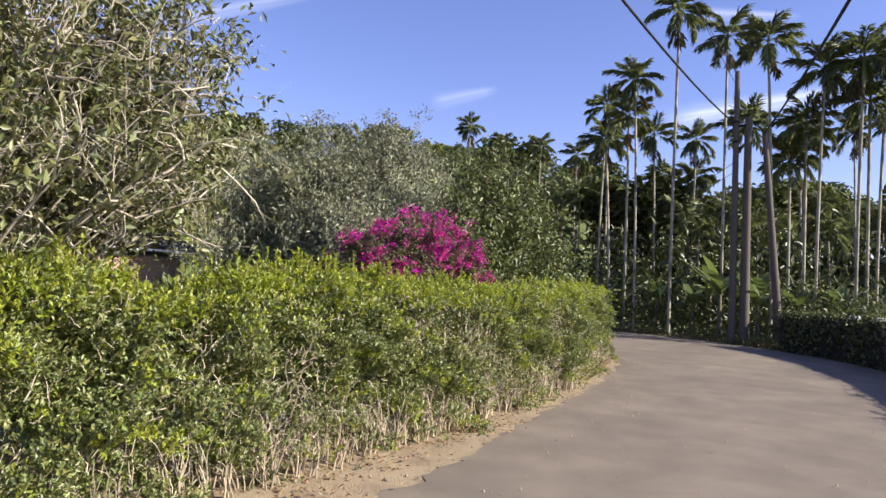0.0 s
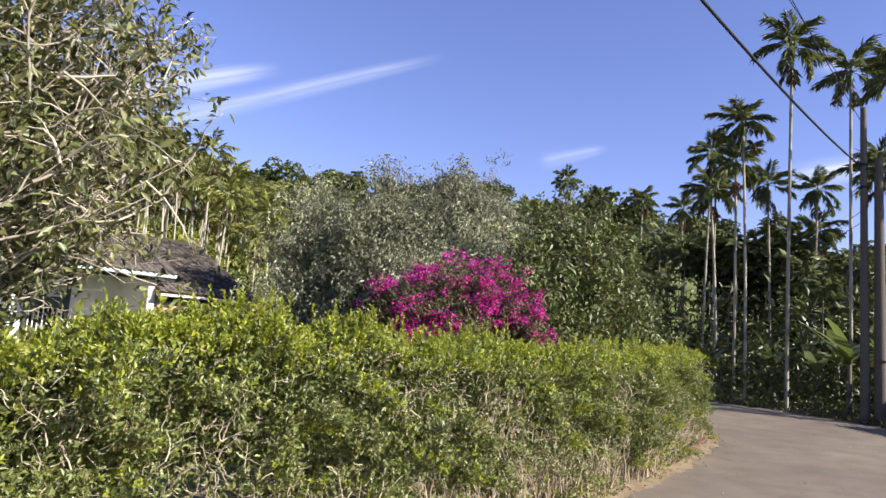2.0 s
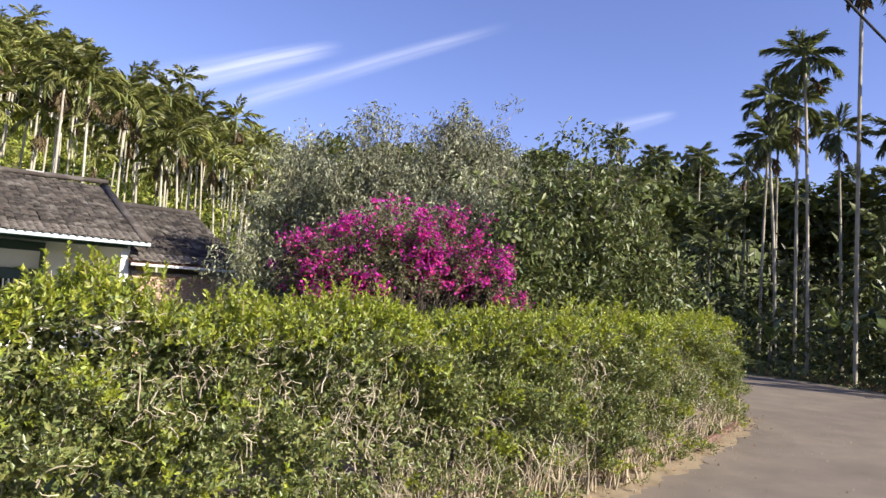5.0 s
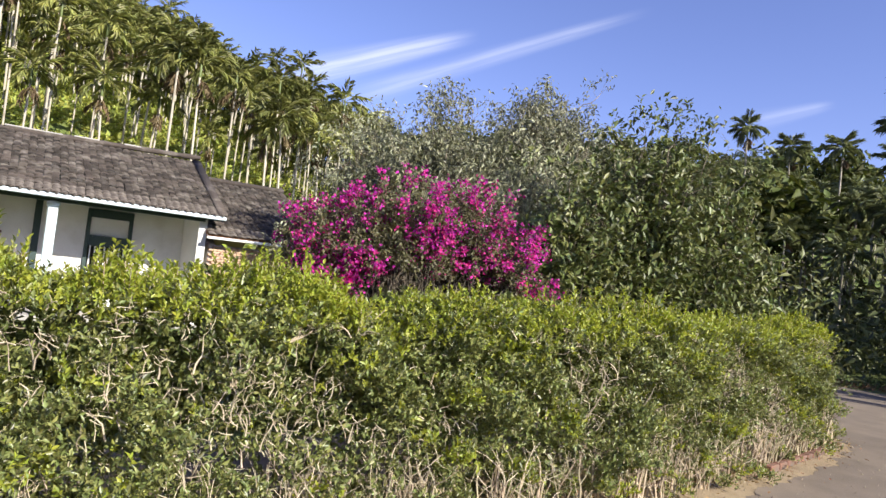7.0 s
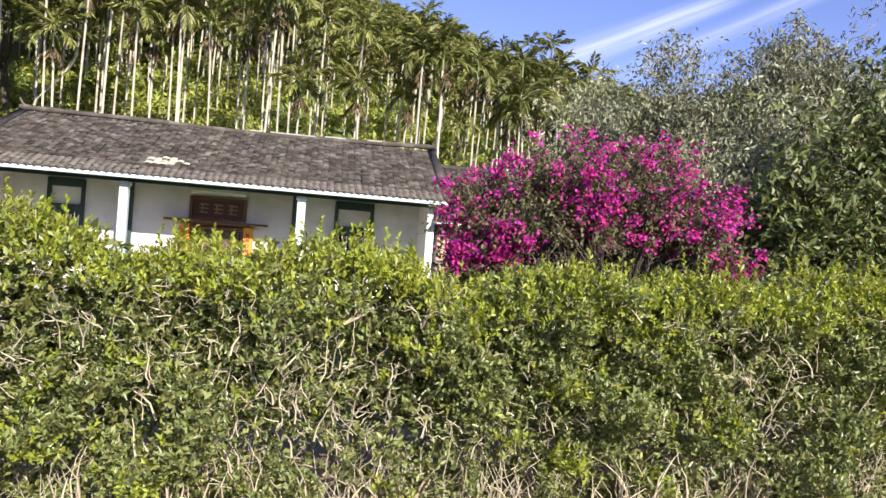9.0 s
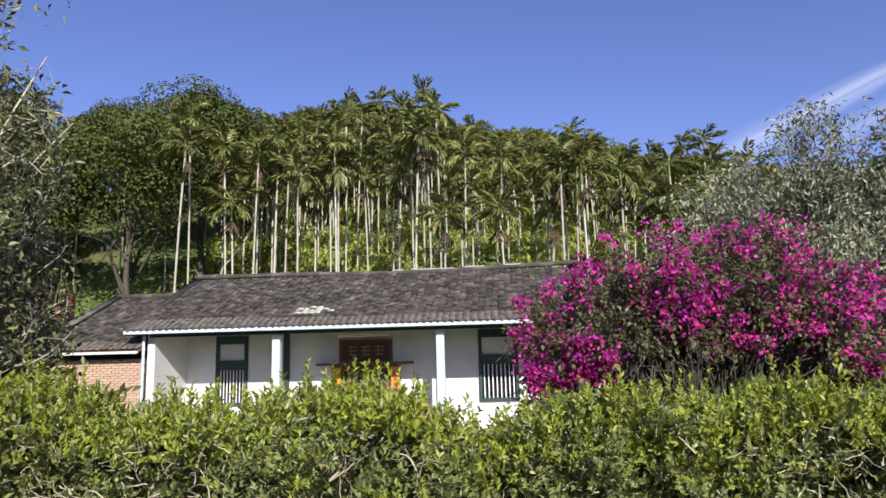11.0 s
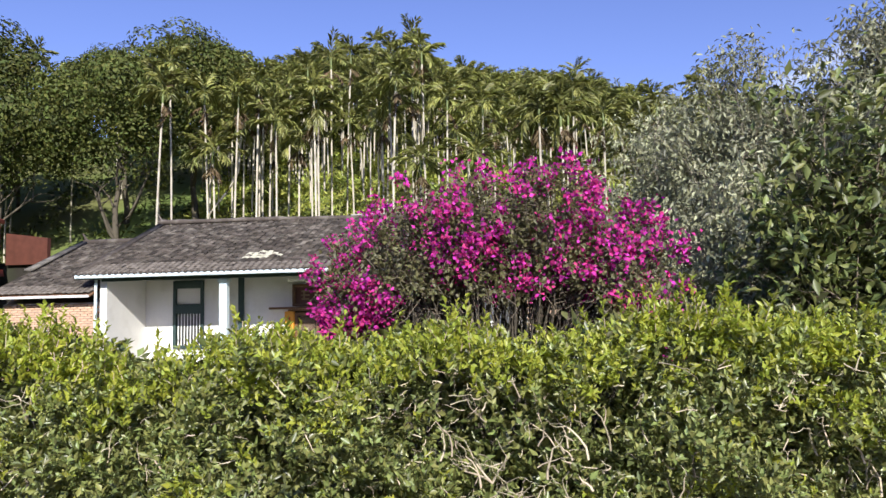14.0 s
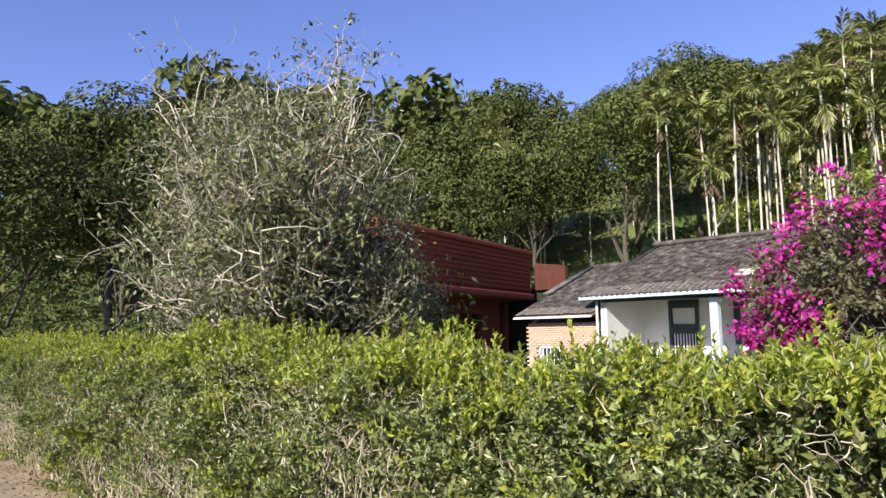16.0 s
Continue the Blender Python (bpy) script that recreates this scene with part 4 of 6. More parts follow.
def make_red():
    yaw = math.degrees(math.atan2(-5.15, 1.6))
    h = thing("red_building", -9.0, 26.4, -0.66, "dark red brick building with a band of red scale tiles", "building", "", yaw)
    h.matrix_world = h.matrix_world @ Matrix.Scale(1.38, 4)
    # local x: along the face towards the lane; local -y: into the body
    L = 8.6
    for row in ((0.9 + 0.6, -0.9, 1.6, 1.2, 0.2, 3.2), (7.2, -0.9, 1.6, 7.4, 0.2, 3.2), (2.7, -0.9, 2.9, 1.4, 0.2, 0.6), (0.35, -3.0, 1.6, 0.2, 4.4, 3.2),
                (L, -3.0, 1.6, 0.2, 4.4, 3.2), (L / 2, -5.2, 1.6, L, 0.2, 3.2), (2.7, -1.2, 1.4, 1.4, 0.1, 2.8)):
        part("wall_panel", boxes([row]), M["red"], h, "dark red brick wall")
    part("soffit", box(L / 2, -2.6, 3.15, L, 5.4, 0.08), M["red"], h)
    part("roof_slab", box(L / 2, -2.7, 4.6, L - 0.2, 5.2, 0.1), M["red"], h)
    band = part("tile_band", boxes([(L / 2, -0.12, 3.94, L, 0.16, 1.55), (0.1, -2.7, 3.94, 0.16, 5.3, 1.55)]), M["red"], h, "red tile-clad parapet")
    part("coping", boxes([(L / 2, -0.08, 4.72, L + 0.1, 0.3, 0.13), (L / 2, -0.06, 3.22, L + 0.05, 0.28, 0.17)], 0.02), M["red_tile"], band, "lighter red edging")
    pieces = []
    for j in range(9):
        for i in range(int(L / 0.2)):
            x, z = 0.1 + (i + 0.5 * (j % 2)) * 0.2, 4.64 - j * 0.14
            if x > L - 0.1:
                continue
            v = np.array([(x - 0.095, -0.04, z), (x + 0.095, -0.04, z), (x + 0.095, -0.005, z - 0.09), (x, 0.012, z - 0.15), (x - 0.095, -0.005, z - 0.09),
                          (x - 0.095, -0.04, z - 0.09), (x + 0.095, -0.04, z - 0.09), (x, -0.04, z - 0.15)])
            pieces.append((v, np.array([(0, 4, 3, 1), (1, 3, 2, 2), (4, 5, 7, 3), (3, 7, 6, 2)])))
    vv, ff = join(pieces)
    tri = np.concatenate([ff[:, [0, 1, 2]], ff[:, [0, 2, 3]]])
    tri = tri[(tri[:, 0] != tri[:, 1]) & (tri[:, 1] != tri[:, 2]) & (tri[:, 0] != tri[:, 2])]
    part("scale_tiles", (vv, tri), M["red_tile"], band, "overlapping red scale tiles")["kind"] = "stuff"
    # the parapet's sunlit return, and the wall that closes the yard behind the side room, its deep shade put into a
    # near-black colour
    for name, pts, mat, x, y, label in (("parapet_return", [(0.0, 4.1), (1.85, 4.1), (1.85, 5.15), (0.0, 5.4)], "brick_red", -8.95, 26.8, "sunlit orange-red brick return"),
                                        ("yard_wall", [(0.0, 0.0), (8.9, 0.0), (8.9, 4.2), (0.0, 4.2)], "stone_and_shade", -12.2, 27.0, "back wall coloured near black for the shade on it")):
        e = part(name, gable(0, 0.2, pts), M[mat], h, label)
        e.matrix_parent_inverse = h.matrix_world.inverted()
        e.matrix_basis = pose(x, y, 0, 0, 0, -90)
    return h


def make_strip_lamp():
    """A long tube lamp fixed under the porch ceiling, over the door."""
    h = thing("strip_lamp", 5.83, 20.9, 2.9, "pale tube lamp under the porch roof over the door", "lamp")
    part("tray", box(0, 0, 0.06, 1.5, 0.1, 0.06, 0.01), M["white"], h)
    part("tube", tubes(np.array([[[-0.7, 0, 0], [0, 0, 0], [0.7, 0, 0]]]), np.full((1, 3), 0.018), 8), M["white"], h, "white glass tube")
    for x in (-0.72, 0.72):
        part("holder", box(x, 0, 0.015, 0.04, 0.05, 0.08, 0.005), M["white"], h)


make_farmhouse()
make_strip_lamp()
make_annex(-3.5, -0.35, (-2.9, -1.92), 11)
make_annex(12.1, 15.35, None, 12)
make_red()


# ---- hedge ----
HEDGE = np.array([(-9, 4.35), (-3, 4.72), (2.3, 4.98), (5.3, 5.1), (9.0, 5.27), (12.2, 5.5), (14.5, 5.95), (16.2, 6.4), (17.6, 6.72),
                  (19.1, 7.15), (20.4, 8.4), (21.5, 10.2), (22.4, 12.2)])


def hedge_top(s):
    """Height of the clipped top along the hedge, s in metres."""
    bumps = sum(a * np.exp(-(((s - c) / w) ** 2)) for c, w, a in ((16.0, 0.35, 0.14), (16.7, 0.28, -0.1), (17.25, 0.32, -0.12), (17.8, 0.2, 0.08), (18.5, 0.3, 0.04), (20.9, 0.4, 0.05), (12.0, 0.5, 0.08), (13.2, 0.5, -0.13), (18.95, 0.3, -0.1), (18.1, 0.3, 0.14), (20.6, 1.7, -0.1)))
    return 1.88 + bumps + 0.06 * np.sin(s * 0.9 + 1) + 0.05 * np.sin(s * 2.3) + 0.04 * np.sin(s * 5.1 + 2)


def patch(s, z, seed=0.0):
    """A wandering value between 0 and 1 over the hedge's face."""
    a = np.sin(s * 2.1 + 2 * np.sin(z * 2.4 + seed) + seed) + np.sin(s * 4.7 + 3 * np.sin(z * 3.1 - seed)) * 0.7 + np.sin(z * 5.5 + s * 1.3 + seed) * 0.6
    return 0.5 + a / 4.6


def worn(s, z):
    """A patch near the top where the clipped twigs lie bare."""
    return np.exp(-(((s - 16.7) / 0.9) ** 2) - ((z - 1.52) / 0.26) ** 2)


def hollow(s, z):
    """Dark gaps in the face where dead twigs show: one deep one and the belt of bare stems along the foot."""
    gaps = sum(a * np.exp(-(((s - c) / w) ** 2) - ((z - h) / v) ** 2) for c, w, h, v, a in
               ((18.25, 0.4, 1.4, 0.22, 0.9), (14.35, 0.45, 1.3, 0.3, 0.75), (21.2, 0.5, 1.25, 0.3, 0.7), (12.6, 0.5, 1.1, 0.25, 0.6), (23.4, 0.6, 0.9, 0.3, 0.6), (10.2, 0.6, 1.2, 0.3, 0.6)))
    return np.clip(gaps, 0, 0.92)


def make_hedge():
    rng = np.random.default_rng(21)
    h = thing("hedge", 6, 5, 0, "clipped green hedge with bare pale stems along the lane", "hedge")
    origin = np.array([6.0, 5.0, 0.0])
    line = resample(HEDGE, 400)
    seg = np.hypot(*np.diff(line, axis=0).T)
    acc = np.concatenate([[0], np.cumsum(seg)])
    total = acc[-1]
    tang = unit(np.gradient(line, axis=0))

    def at(s):
        x, y = np.interp(s, acc, line[:, 0]), np.interp(s, acc, line[:, 1])
        tx, ty = np.interp(s, acc, tang[:, 0]), np.interp(s, acc, tang[:, 1])
        t = unit(np.stack([tx, ty], -1))
        return np.stack([x, y], -1), t, np.stack([t[:, 1], -t[:, 0]], -1)          # place, along, towards the lane

    def frame_of(s, off, z):
        p, t, o = at(s)
        q = np.concatenate([p + o * off[:, None], z[:, None]], 1)
        return q, np.concatenate([t, 0 * s[:, None]], 1), np.concatenate([o, 0 * s[:, None]], 1)

    half = 0.5

    def sprigs(n, where):
        s = rng.uniform(0, total, n)
        top = hedge_top(s)
        if where == "front":
            z = top * rng.uniform(0.02, 1.0, n)
            clump = patch(s * 3.4, z * 2.7, 5.0)
            dens = np.clip(0.42 + 0.58 * np.clip((z - 0.1 - 0.2 * patch(s * 0.6, s * 0, 1.0)) / 0.35, 0, 1), 0, 1) * np.clip(3.6 * clump - 1.05, 0.05, 1) * (1 - hollow(s, z))
            bare = np.clip(patch(s * 0.8, z * 0.7, 4.0) - 0.52, 0, 1) * 4
            keep = rng.uniform(0, 1, n) < dens * (1 - np.clip(bare, 0, 0.8)) * (1 - 0.25 * worn(s, z)) * np.where((s < 6.5) | (s > 30), 0.6, 1.0) * (1 - np.clip((patch(s * 2.2, z * 2.1, 11.0) - 0.68) * 7, 0, 0.85))
            bulge = 0.28 * (patch(s * 1.25, z * 1.25) - 0.58) * 2 + 0.28 * (clump - 0.55) * 2 + 0.25 * np.clip(1 - z / 0.8, 0, 1) - 0.12 * np.clip((z - top + 0.25) / 0.25, 0, 1)
            off = half + bulge + rng.normal(0, 0.07, n)
            q, t, o = frame_of(s, off, z)
            d = o * 0.65 + t * rng.normal(0, 0.6, (n, 1)) + np.array([0, 0, 1]) * rng.normal(0.6, 0.5, (n, 1))
        elif where == "top":
            keep = rng.uniform(0, 1, n) < 0.45 + 0.6 * patch(s * 1.4, s * 0, 2.0)
            off = rng.uniform(-half, half, n)
            z = top - 0.05 - 0.14 * (off / half) ** 2 + rng.normal(0, 0.045, n)
            q, t, o = frame_of(s, off, z)
            d = np.array([0, 0, 1]) + rng.normal(0, 0.45, (n, 3))
        elif where == "back":
            keep = np.ones(n, bool)
            z = top * rng.uniform(0.35, 1.0, n)
            q, t, o = frame_of(s, -half + rng.normal(0, 0.1, n), z)
            d = -o * 0.7 + rng.normal(0, 0.6, (n, 3))
        else:
            keep = np.ones(n, bool)
            z = top * rng.uniform(0.04, 0.97, n)
            q, t, o = frame_of(s, rng.uniform(-0.35, 0.3, n), z)
            d = rng.normal(0, 1, (n, 3)) + [0, 0, 0.3]
        return q[keep], unit(d)[keep], s[keep], z[keep]

    def leafy(q, d, per, size, reach):
        n = len(q)
        k = np.tile(np.arange(per) / per, n)
        base = np.repeat(q, per, 0) + np.repeat(d, per, 0) * (k * np.repeat(rng.uniform(*reach, n), per))[:, None]
        side = unit(np.cross(np.repeat(d, per, 0), rng.normal(0, 1, (n * per, 3))))
        ld = unit(np.repeat(d, per, 0) * rng.uniform(0.4, 1.2, (n * per, 1)) + side * 0.8 + [0, 0, 0.2])
        nr = unit(np.repeat(d, per, 0) + rng.normal(0, 0.5, (n * per, 3)) + [0, -0.1, 0.35])
        L = rng.uniform(*size, n * per)
        return leaves(base - origin, ld, nr, L, L * rng.uniform(0.38, 0.56, n * per))

    dark, young = [], []
    q, d, s, z = sprigs(88000, "front")
    fresh = rng.uniform(0, 1, len(q)) < np.clip((z - 1.45) * 1.6, 0.02, 0.8) + 0.5 * np.clip(patch(s * 2.1, z * 2.3, 9.0) - 0.62, 0, 1) * 4
    dark.append(leafy(q[~fresh], d[~fresh], 8, (0.032, 0.056), (0.06, 0.14)))
    young.append(leafy(q[fresh], d[fresh], 8, (0.032, 0.056), (0.06, 0.14)))
    q, d, s, z = sprigs(18000, "top")
    fresh = rng.uniform(0, 1, len(q)) < 0.72
    dark.append(leafy(q[~fresh], d[~fresh], 8, (0.032, 0.056), (0.06, 0.13)))
    young.append(leafy(q[fresh], d[fresh], 8, (0.032, 0.056), (0.06, 0.15)))
    q, d, s, z = sprigs(16000, "back")
    dark.append(leafy(q, d, 4, (0.08, 0.13), (0.1, 0.2)))
    q, d, s, z = sprigs(17000, "inner")
    dark.append(leafy(q, d, 5, (0.05, 0.09), (0.1, 0.22)))
    # longer shoots that stand over the clipped top
    n = 2000
    s = rng.uniform(0, total, n)
    s = s[rng.uniform(0, 1, n) < np.clip(2.4 * patch(s * 2.4, s * 0, 7.0) - 0.95, 0.06, 1)]
    s = np.concatenate([s, 16.98 + rng.normal(0, 0.07, 14), 17.3 + rng.normal(0, 0.1, 18), 17.9 + rng.normal(0, 0.2, 26), 14.9 + rng.normal(0, 0.2, 20)])
    n = len(s)
    q, t, o = frame_of(s, rng.uniform(-0.4, 0.42, n), hedge_top(s) - 0.05)
    d = unit(np.array([0, 0, 1.0]) + rng.normal(0, 0.2, (n, 3)))
    young.append(leafy(q, d, 22, (0.034, 0.06), (0.1, 0.32)))
    shoot = np.stack([q - origin, q - origin + d * 0.1, q - origin + d * 0.18], 1)
    part("foliage", join(dark), M["hedge_leaf"], h, "dark green small glossy leaves")
    part("shoot_growth", join(young), M["hedge_shoot"], h, "fresh yellow-green shoots")
    # stems from the ground
    n = 2100
    s = rng.uniform(0, total, n)
    s = s + 0.06 * np.sin(s * 31) + 0.05 * np.sin(s * 13)
    q, t, o = frame_of(s, rng.choice([0.68, 0.54, 0.15, -0.2], n, p=[0.5, 0.3, 0.12, 0.08]) + rng.normal(0, 0.05, n), np.full(n, 0.02))
    lean = t * rng.normal(0, 0.08, (n, 1)) + o * rng.normal(0.0, 0.06, (n, 1)) + np.array([0, 0, 1.0])
    paths = grow(rng, q - origin, lean, rng.uniform(0.2, 0.6, n), rng.uniform(0.006, 0.017, n),
                 [(3, 0.5, 0.5, 0.13, 0.03), (2, 0.4, 0.5, 0.2, 0.03)], 6)
    part("stem_growth", join([tubes(p, r, 4) for p, r in paths[:1]]), M["stem"], h, "bare pale brown stems")
    bp, br = paths[1]
    part("branchwork", tubes(bp[:, ::2], br[:, ::2], 3), M["twig"], h, "thin pale branches")
    # cut twigs showing on the face
    n = 7000
    s = rng.uniform(0, total, n)
    z = hedge_top(s) * rng.uniform(0.25, 0.93, n)
    keep = rng.uniform(0, 1, n) < np.clip(patch(s * 0.8, z * 0.7, 4.0) * 1.7 - 0.35, 0.16, 1) + worn(s, z)
    s, z = s[keep], z[keep]
    n = len(s)
    q, t, o = frame_of(s, half + 0.0 + rng.normal(0, 0.07, n), z)
    d = t * rng.normal(0, 0.9, (n, 1)) + o * rng.normal(0.15, 0.25, (n, 1)) + np.array([0, 0, 1]) * rng.normal(0.25, 0.5, (n, 1))
    tw = grow(rng, q - origin, d, rng.uniform(0.035, 0.12, n) * np.where(rng.uniform(0, 1, n) < 0.05, 1.7, 1.0), rng.uniform(0.0022, 0.006, n), [(2, 0.6, 0.8, 0.24, 0.05), (1, 0.5, 0.6, 0.26, 0.0)], 5)
    part("twig_growth", join([tubes(p, r, 3) for p, r in tw]), M["twig"], h, "pale clipped twigs showing on the face")
    # upright stems showing between the leaves
    n = 2500
    s = rng.uniform(0, total, n)
    z = rng.uniform(0.2, 1.35, n)
    keep = rng.uniform(0, 1, n) < np.clip(2.4 * patch(s * 0.8, z * 0.7, 4.0) - 0.65, 0.15, 1)
    s, z = s[keep], z[keep]
    q, t, o = frame_of(s, half + rng.normal(-0.02, 0.07, len(s)), z)
    d = t * rng.normal(0, 0.22, (len(s), 1)) + o * rng.normal(0.05, 0.12, (len(s), 1)) + np.array([0, 0, 1.0])
    up = grow(rng, q - origin, d, rng.uniform(0.08, 0.27, len(s)), rng.uniform(0.003, 0.009, len(s)), [(2, 0.45, 0.6, 0.3, 0.05), (1, 0.5, 0.5, 0.35, 0.0)], 5)
    part("upright_growth", join([tubes(p, r, 4) for p, r in up]), M["twig"], h, "pale upright stems between the leaves")
    # bleached dead boughs caught in the face
    for a, z0, size in ((14.35, 1.1, 0.5), (17.75, 1.2, 0.36), (18.1, 1.5, 0.4), (18.6, 1.5, 0.36), (12.7, 0.95, 0.4), (21.1, 1.15, 0.4),
                        (23.4, 0.7, 0.4), (10.3, 1.0, 0.4)):
        q, t, o = frame_of(np.array([a]), np.array([half - 0.02]), np.array([z0]))
        q, t, o = (np.repeat(w, 3, 0) for w in (q, t, o))
        d = t * rng.normal(0, 0.55, (3, 1)) + o * 0.22 + np.array([0, 0, 1]) * rng.uniform(0.2, 1.0, (3, 1))
        dead = grow(rng, q - origin, d, size * rng.uniform(0.35, 0.7, 3), np.full(3, 0.0072), [(3, 0.6, 0.7, 0.2, 0.02), (2, 0.5, 0.7, 0.24, 0.0), (0, 0.5, 0.5, 0.2, 0.0)], 6)
        part("dead_bough", join([tubes(p, r, 5) for p, r in dead]), M["twig"], h, "bleached dead bough")
    part("stalk_growth", tubes(shoot, np.full((len(shoot), 3), 0.003), 4), M["stem"], h)


make_hedge()


# ---- bougainvillea ----
def make_bougainvillea():
    rng = np.random.default_rng(31)
    h = thing("bougainvillea", 11.95, 8.1, 0.14, "large bougainvillea bush covered in magenta bracts", "shrub")
    # lobes of the mound: middle, half sizes, share of canes, share of blossom
    lobes = np.array([(-1.3, 0.2, 2.2, 0.55, 0.7, 0.5, 0.16, 1.15), (-0.75, -0.05, 2.4, 0.62, 0.85, 0.56, 0.15, 1.1), (-0.12, 0.0, 2.62, 0.58, 0.9, 0.6, 0.16, 1.0),
                      (0.6, -0.1, 2.6, 0.55, 0.85, 0.6, 0.16, 1.0), (1.2, -0.3, 2.2, 0.5, 0.75, 0.55, 0.14, 1.0), (0.15, 0.85, 2.2, 1.25, 0.65, 0.72, 0.1, 0.6),
                      (-1.25, 0.15, 1.6, 0.45, 0.55, 0.4, 0.04, 0.35), (1.5, -0.45, 1.7, 0.38, 0.55, 0.5, 0.07, 0.9)])
    n = 560
    which = rng.choice(len(lobes), n, p=lobes[:, 6] / lobes[:, 6].sum())
    v = unit(rng.normal(0, 1, (n, 3)) + [0, -0.25, 0.45])
    aim = lobes[which, :3] + v * lobes[which, 3:6] * rng.uniform(0.6, 1.0, (n, 1))
    start = np.stack([rng.normal(0, 0.22, n) + 0.25 * lobes[which, 0], rng.normal(0, 0.2, n), np.full(n, 0.05)], -1)
    t = np.linspace(0, 1, 9)[None, :, None]
    ctrl = start * 0.4 + aim * 0.6 + np.array([0, 0.15, 0.35]) * rng.uniform(0.0, 1.0, (n, 1))
    path = start[:, None] * (1 - t) ** 2 + 2 * ctrl[:, None] * t * (1 - t) + aim[:, None] * t**2
    path = path + rng.normal(0, 0.025, path.shape)
    rad = rng.uniform(0.006, 0.016, (n, 1)) * np.linspace(1, 0.3, 9)
    part("cane_growth", tubes(path, rad, 5), M["forest_bark"], h, "arching brown canes")
    # side shoots that carry leaves and bracts
    m = 3600
    own = rng.integers(0, n, m)
    u = 1 - rng.uniform(0, 0.36, m) ** 1.2
    f = u * 7.99
    j = f.astype(int)
    p = path[own, j] * (1 - (f - j))[:, None] + path[own, j + 1] * (f - j)[:, None]
    out = unit(p - lobes[which[own], :3])
    d = unit(out * 0.7 + rng.normal(0, 0.6, (m, 3)) + [0, 0, 0.1])
    side = grow(rng, p, d, rng.uniform(0.08, 0.3, m), np.full(m, 0.0035), [(1, 0.5, 0.4, 0.18, -0.05)], 5)[0][0]
    part("spray", tubes(side, np.full(side.shape[:2], 0.003), 4), M["bark"], h)
    n_leaf = 36000
    mid = side[:, 2]
    open_side = (mid[:, 2] < 2.05) & (np.abs(mid[:, 0] - 0.05) < 0.9) & (mid[:, 1] < 0.35)
    p, tg = along_paths(rng, side[~open_side], n_leaf, 0.0)
    d = unit(tg + rng.normal(0, 0.8, (n_leaf, 3)))
    nr = unit(rng.normal(0, 0.6, (n_leaf, 3)) + [0, -0.3, 0.8])
    L = rng.uniform(0.035, 0.07, n_leaf)
    part("foliage", leaves(p + rng.normal(0, 0.03, p.shape), d, nr, L, L * 0.6), M["boug_leaf"], h, "dull green leaves")
    # blossom heads in clusters at the shoots' ends
    tips = side[:, -1]
    val = 0.5 + (np.sin(tips[:, 0] * 5.3 + 1 + 2 * np.sin(tips[:, 2] * 3)) + np.sin(tips[:, 1] * 4.7 + tips[:, 2] * 4.6) + np.sin(tips[:, 2] * 6.1 + tips[:, 0] * 3)) / 6
    lob = which[own]
    outward = np.linalg.norm((tips - lobes[lob, :3]) / lobes[lob, 3:6], axis=1)
    chance = np.clip((outward - 0.7) * 2.5, 0, 1) * np.clip(val * 2.7 - 0.8, 0.1, 0.62) * lobes[lob, 7]
    bare = np.clip((tips[:, 2] - 2.05 + 1.3 * np.clip(np.abs(tips[:, 0] - 0.05) - 0.75, 0, 0.6)) * 3, 0.0, 1)
    heads = tips[rng.uniform(0, 1, m) < chance * bare]
    per = 34
    k = len(heads)
    p = np.repeat(heads, per, 0) + rng.normal(0, 1, (k * per, 3)) * np.repeat(rng.uniform(0.03, 0.068, k), per)[:, None]
    d = unit(rng.normal(0, 1, p.shape))
    nr = unit(rng.normal(0, 0.8, p.shape) + [0, -0.4, 0.5])
    L = rng.uniform(0.032, 0.056, len(p))
    part("blossom", leaves(p, d, nr, L, L * 0.8, 0.15, 0.05), M["bract"], h, "bright magenta papery bracts")


make_bougainvillea()


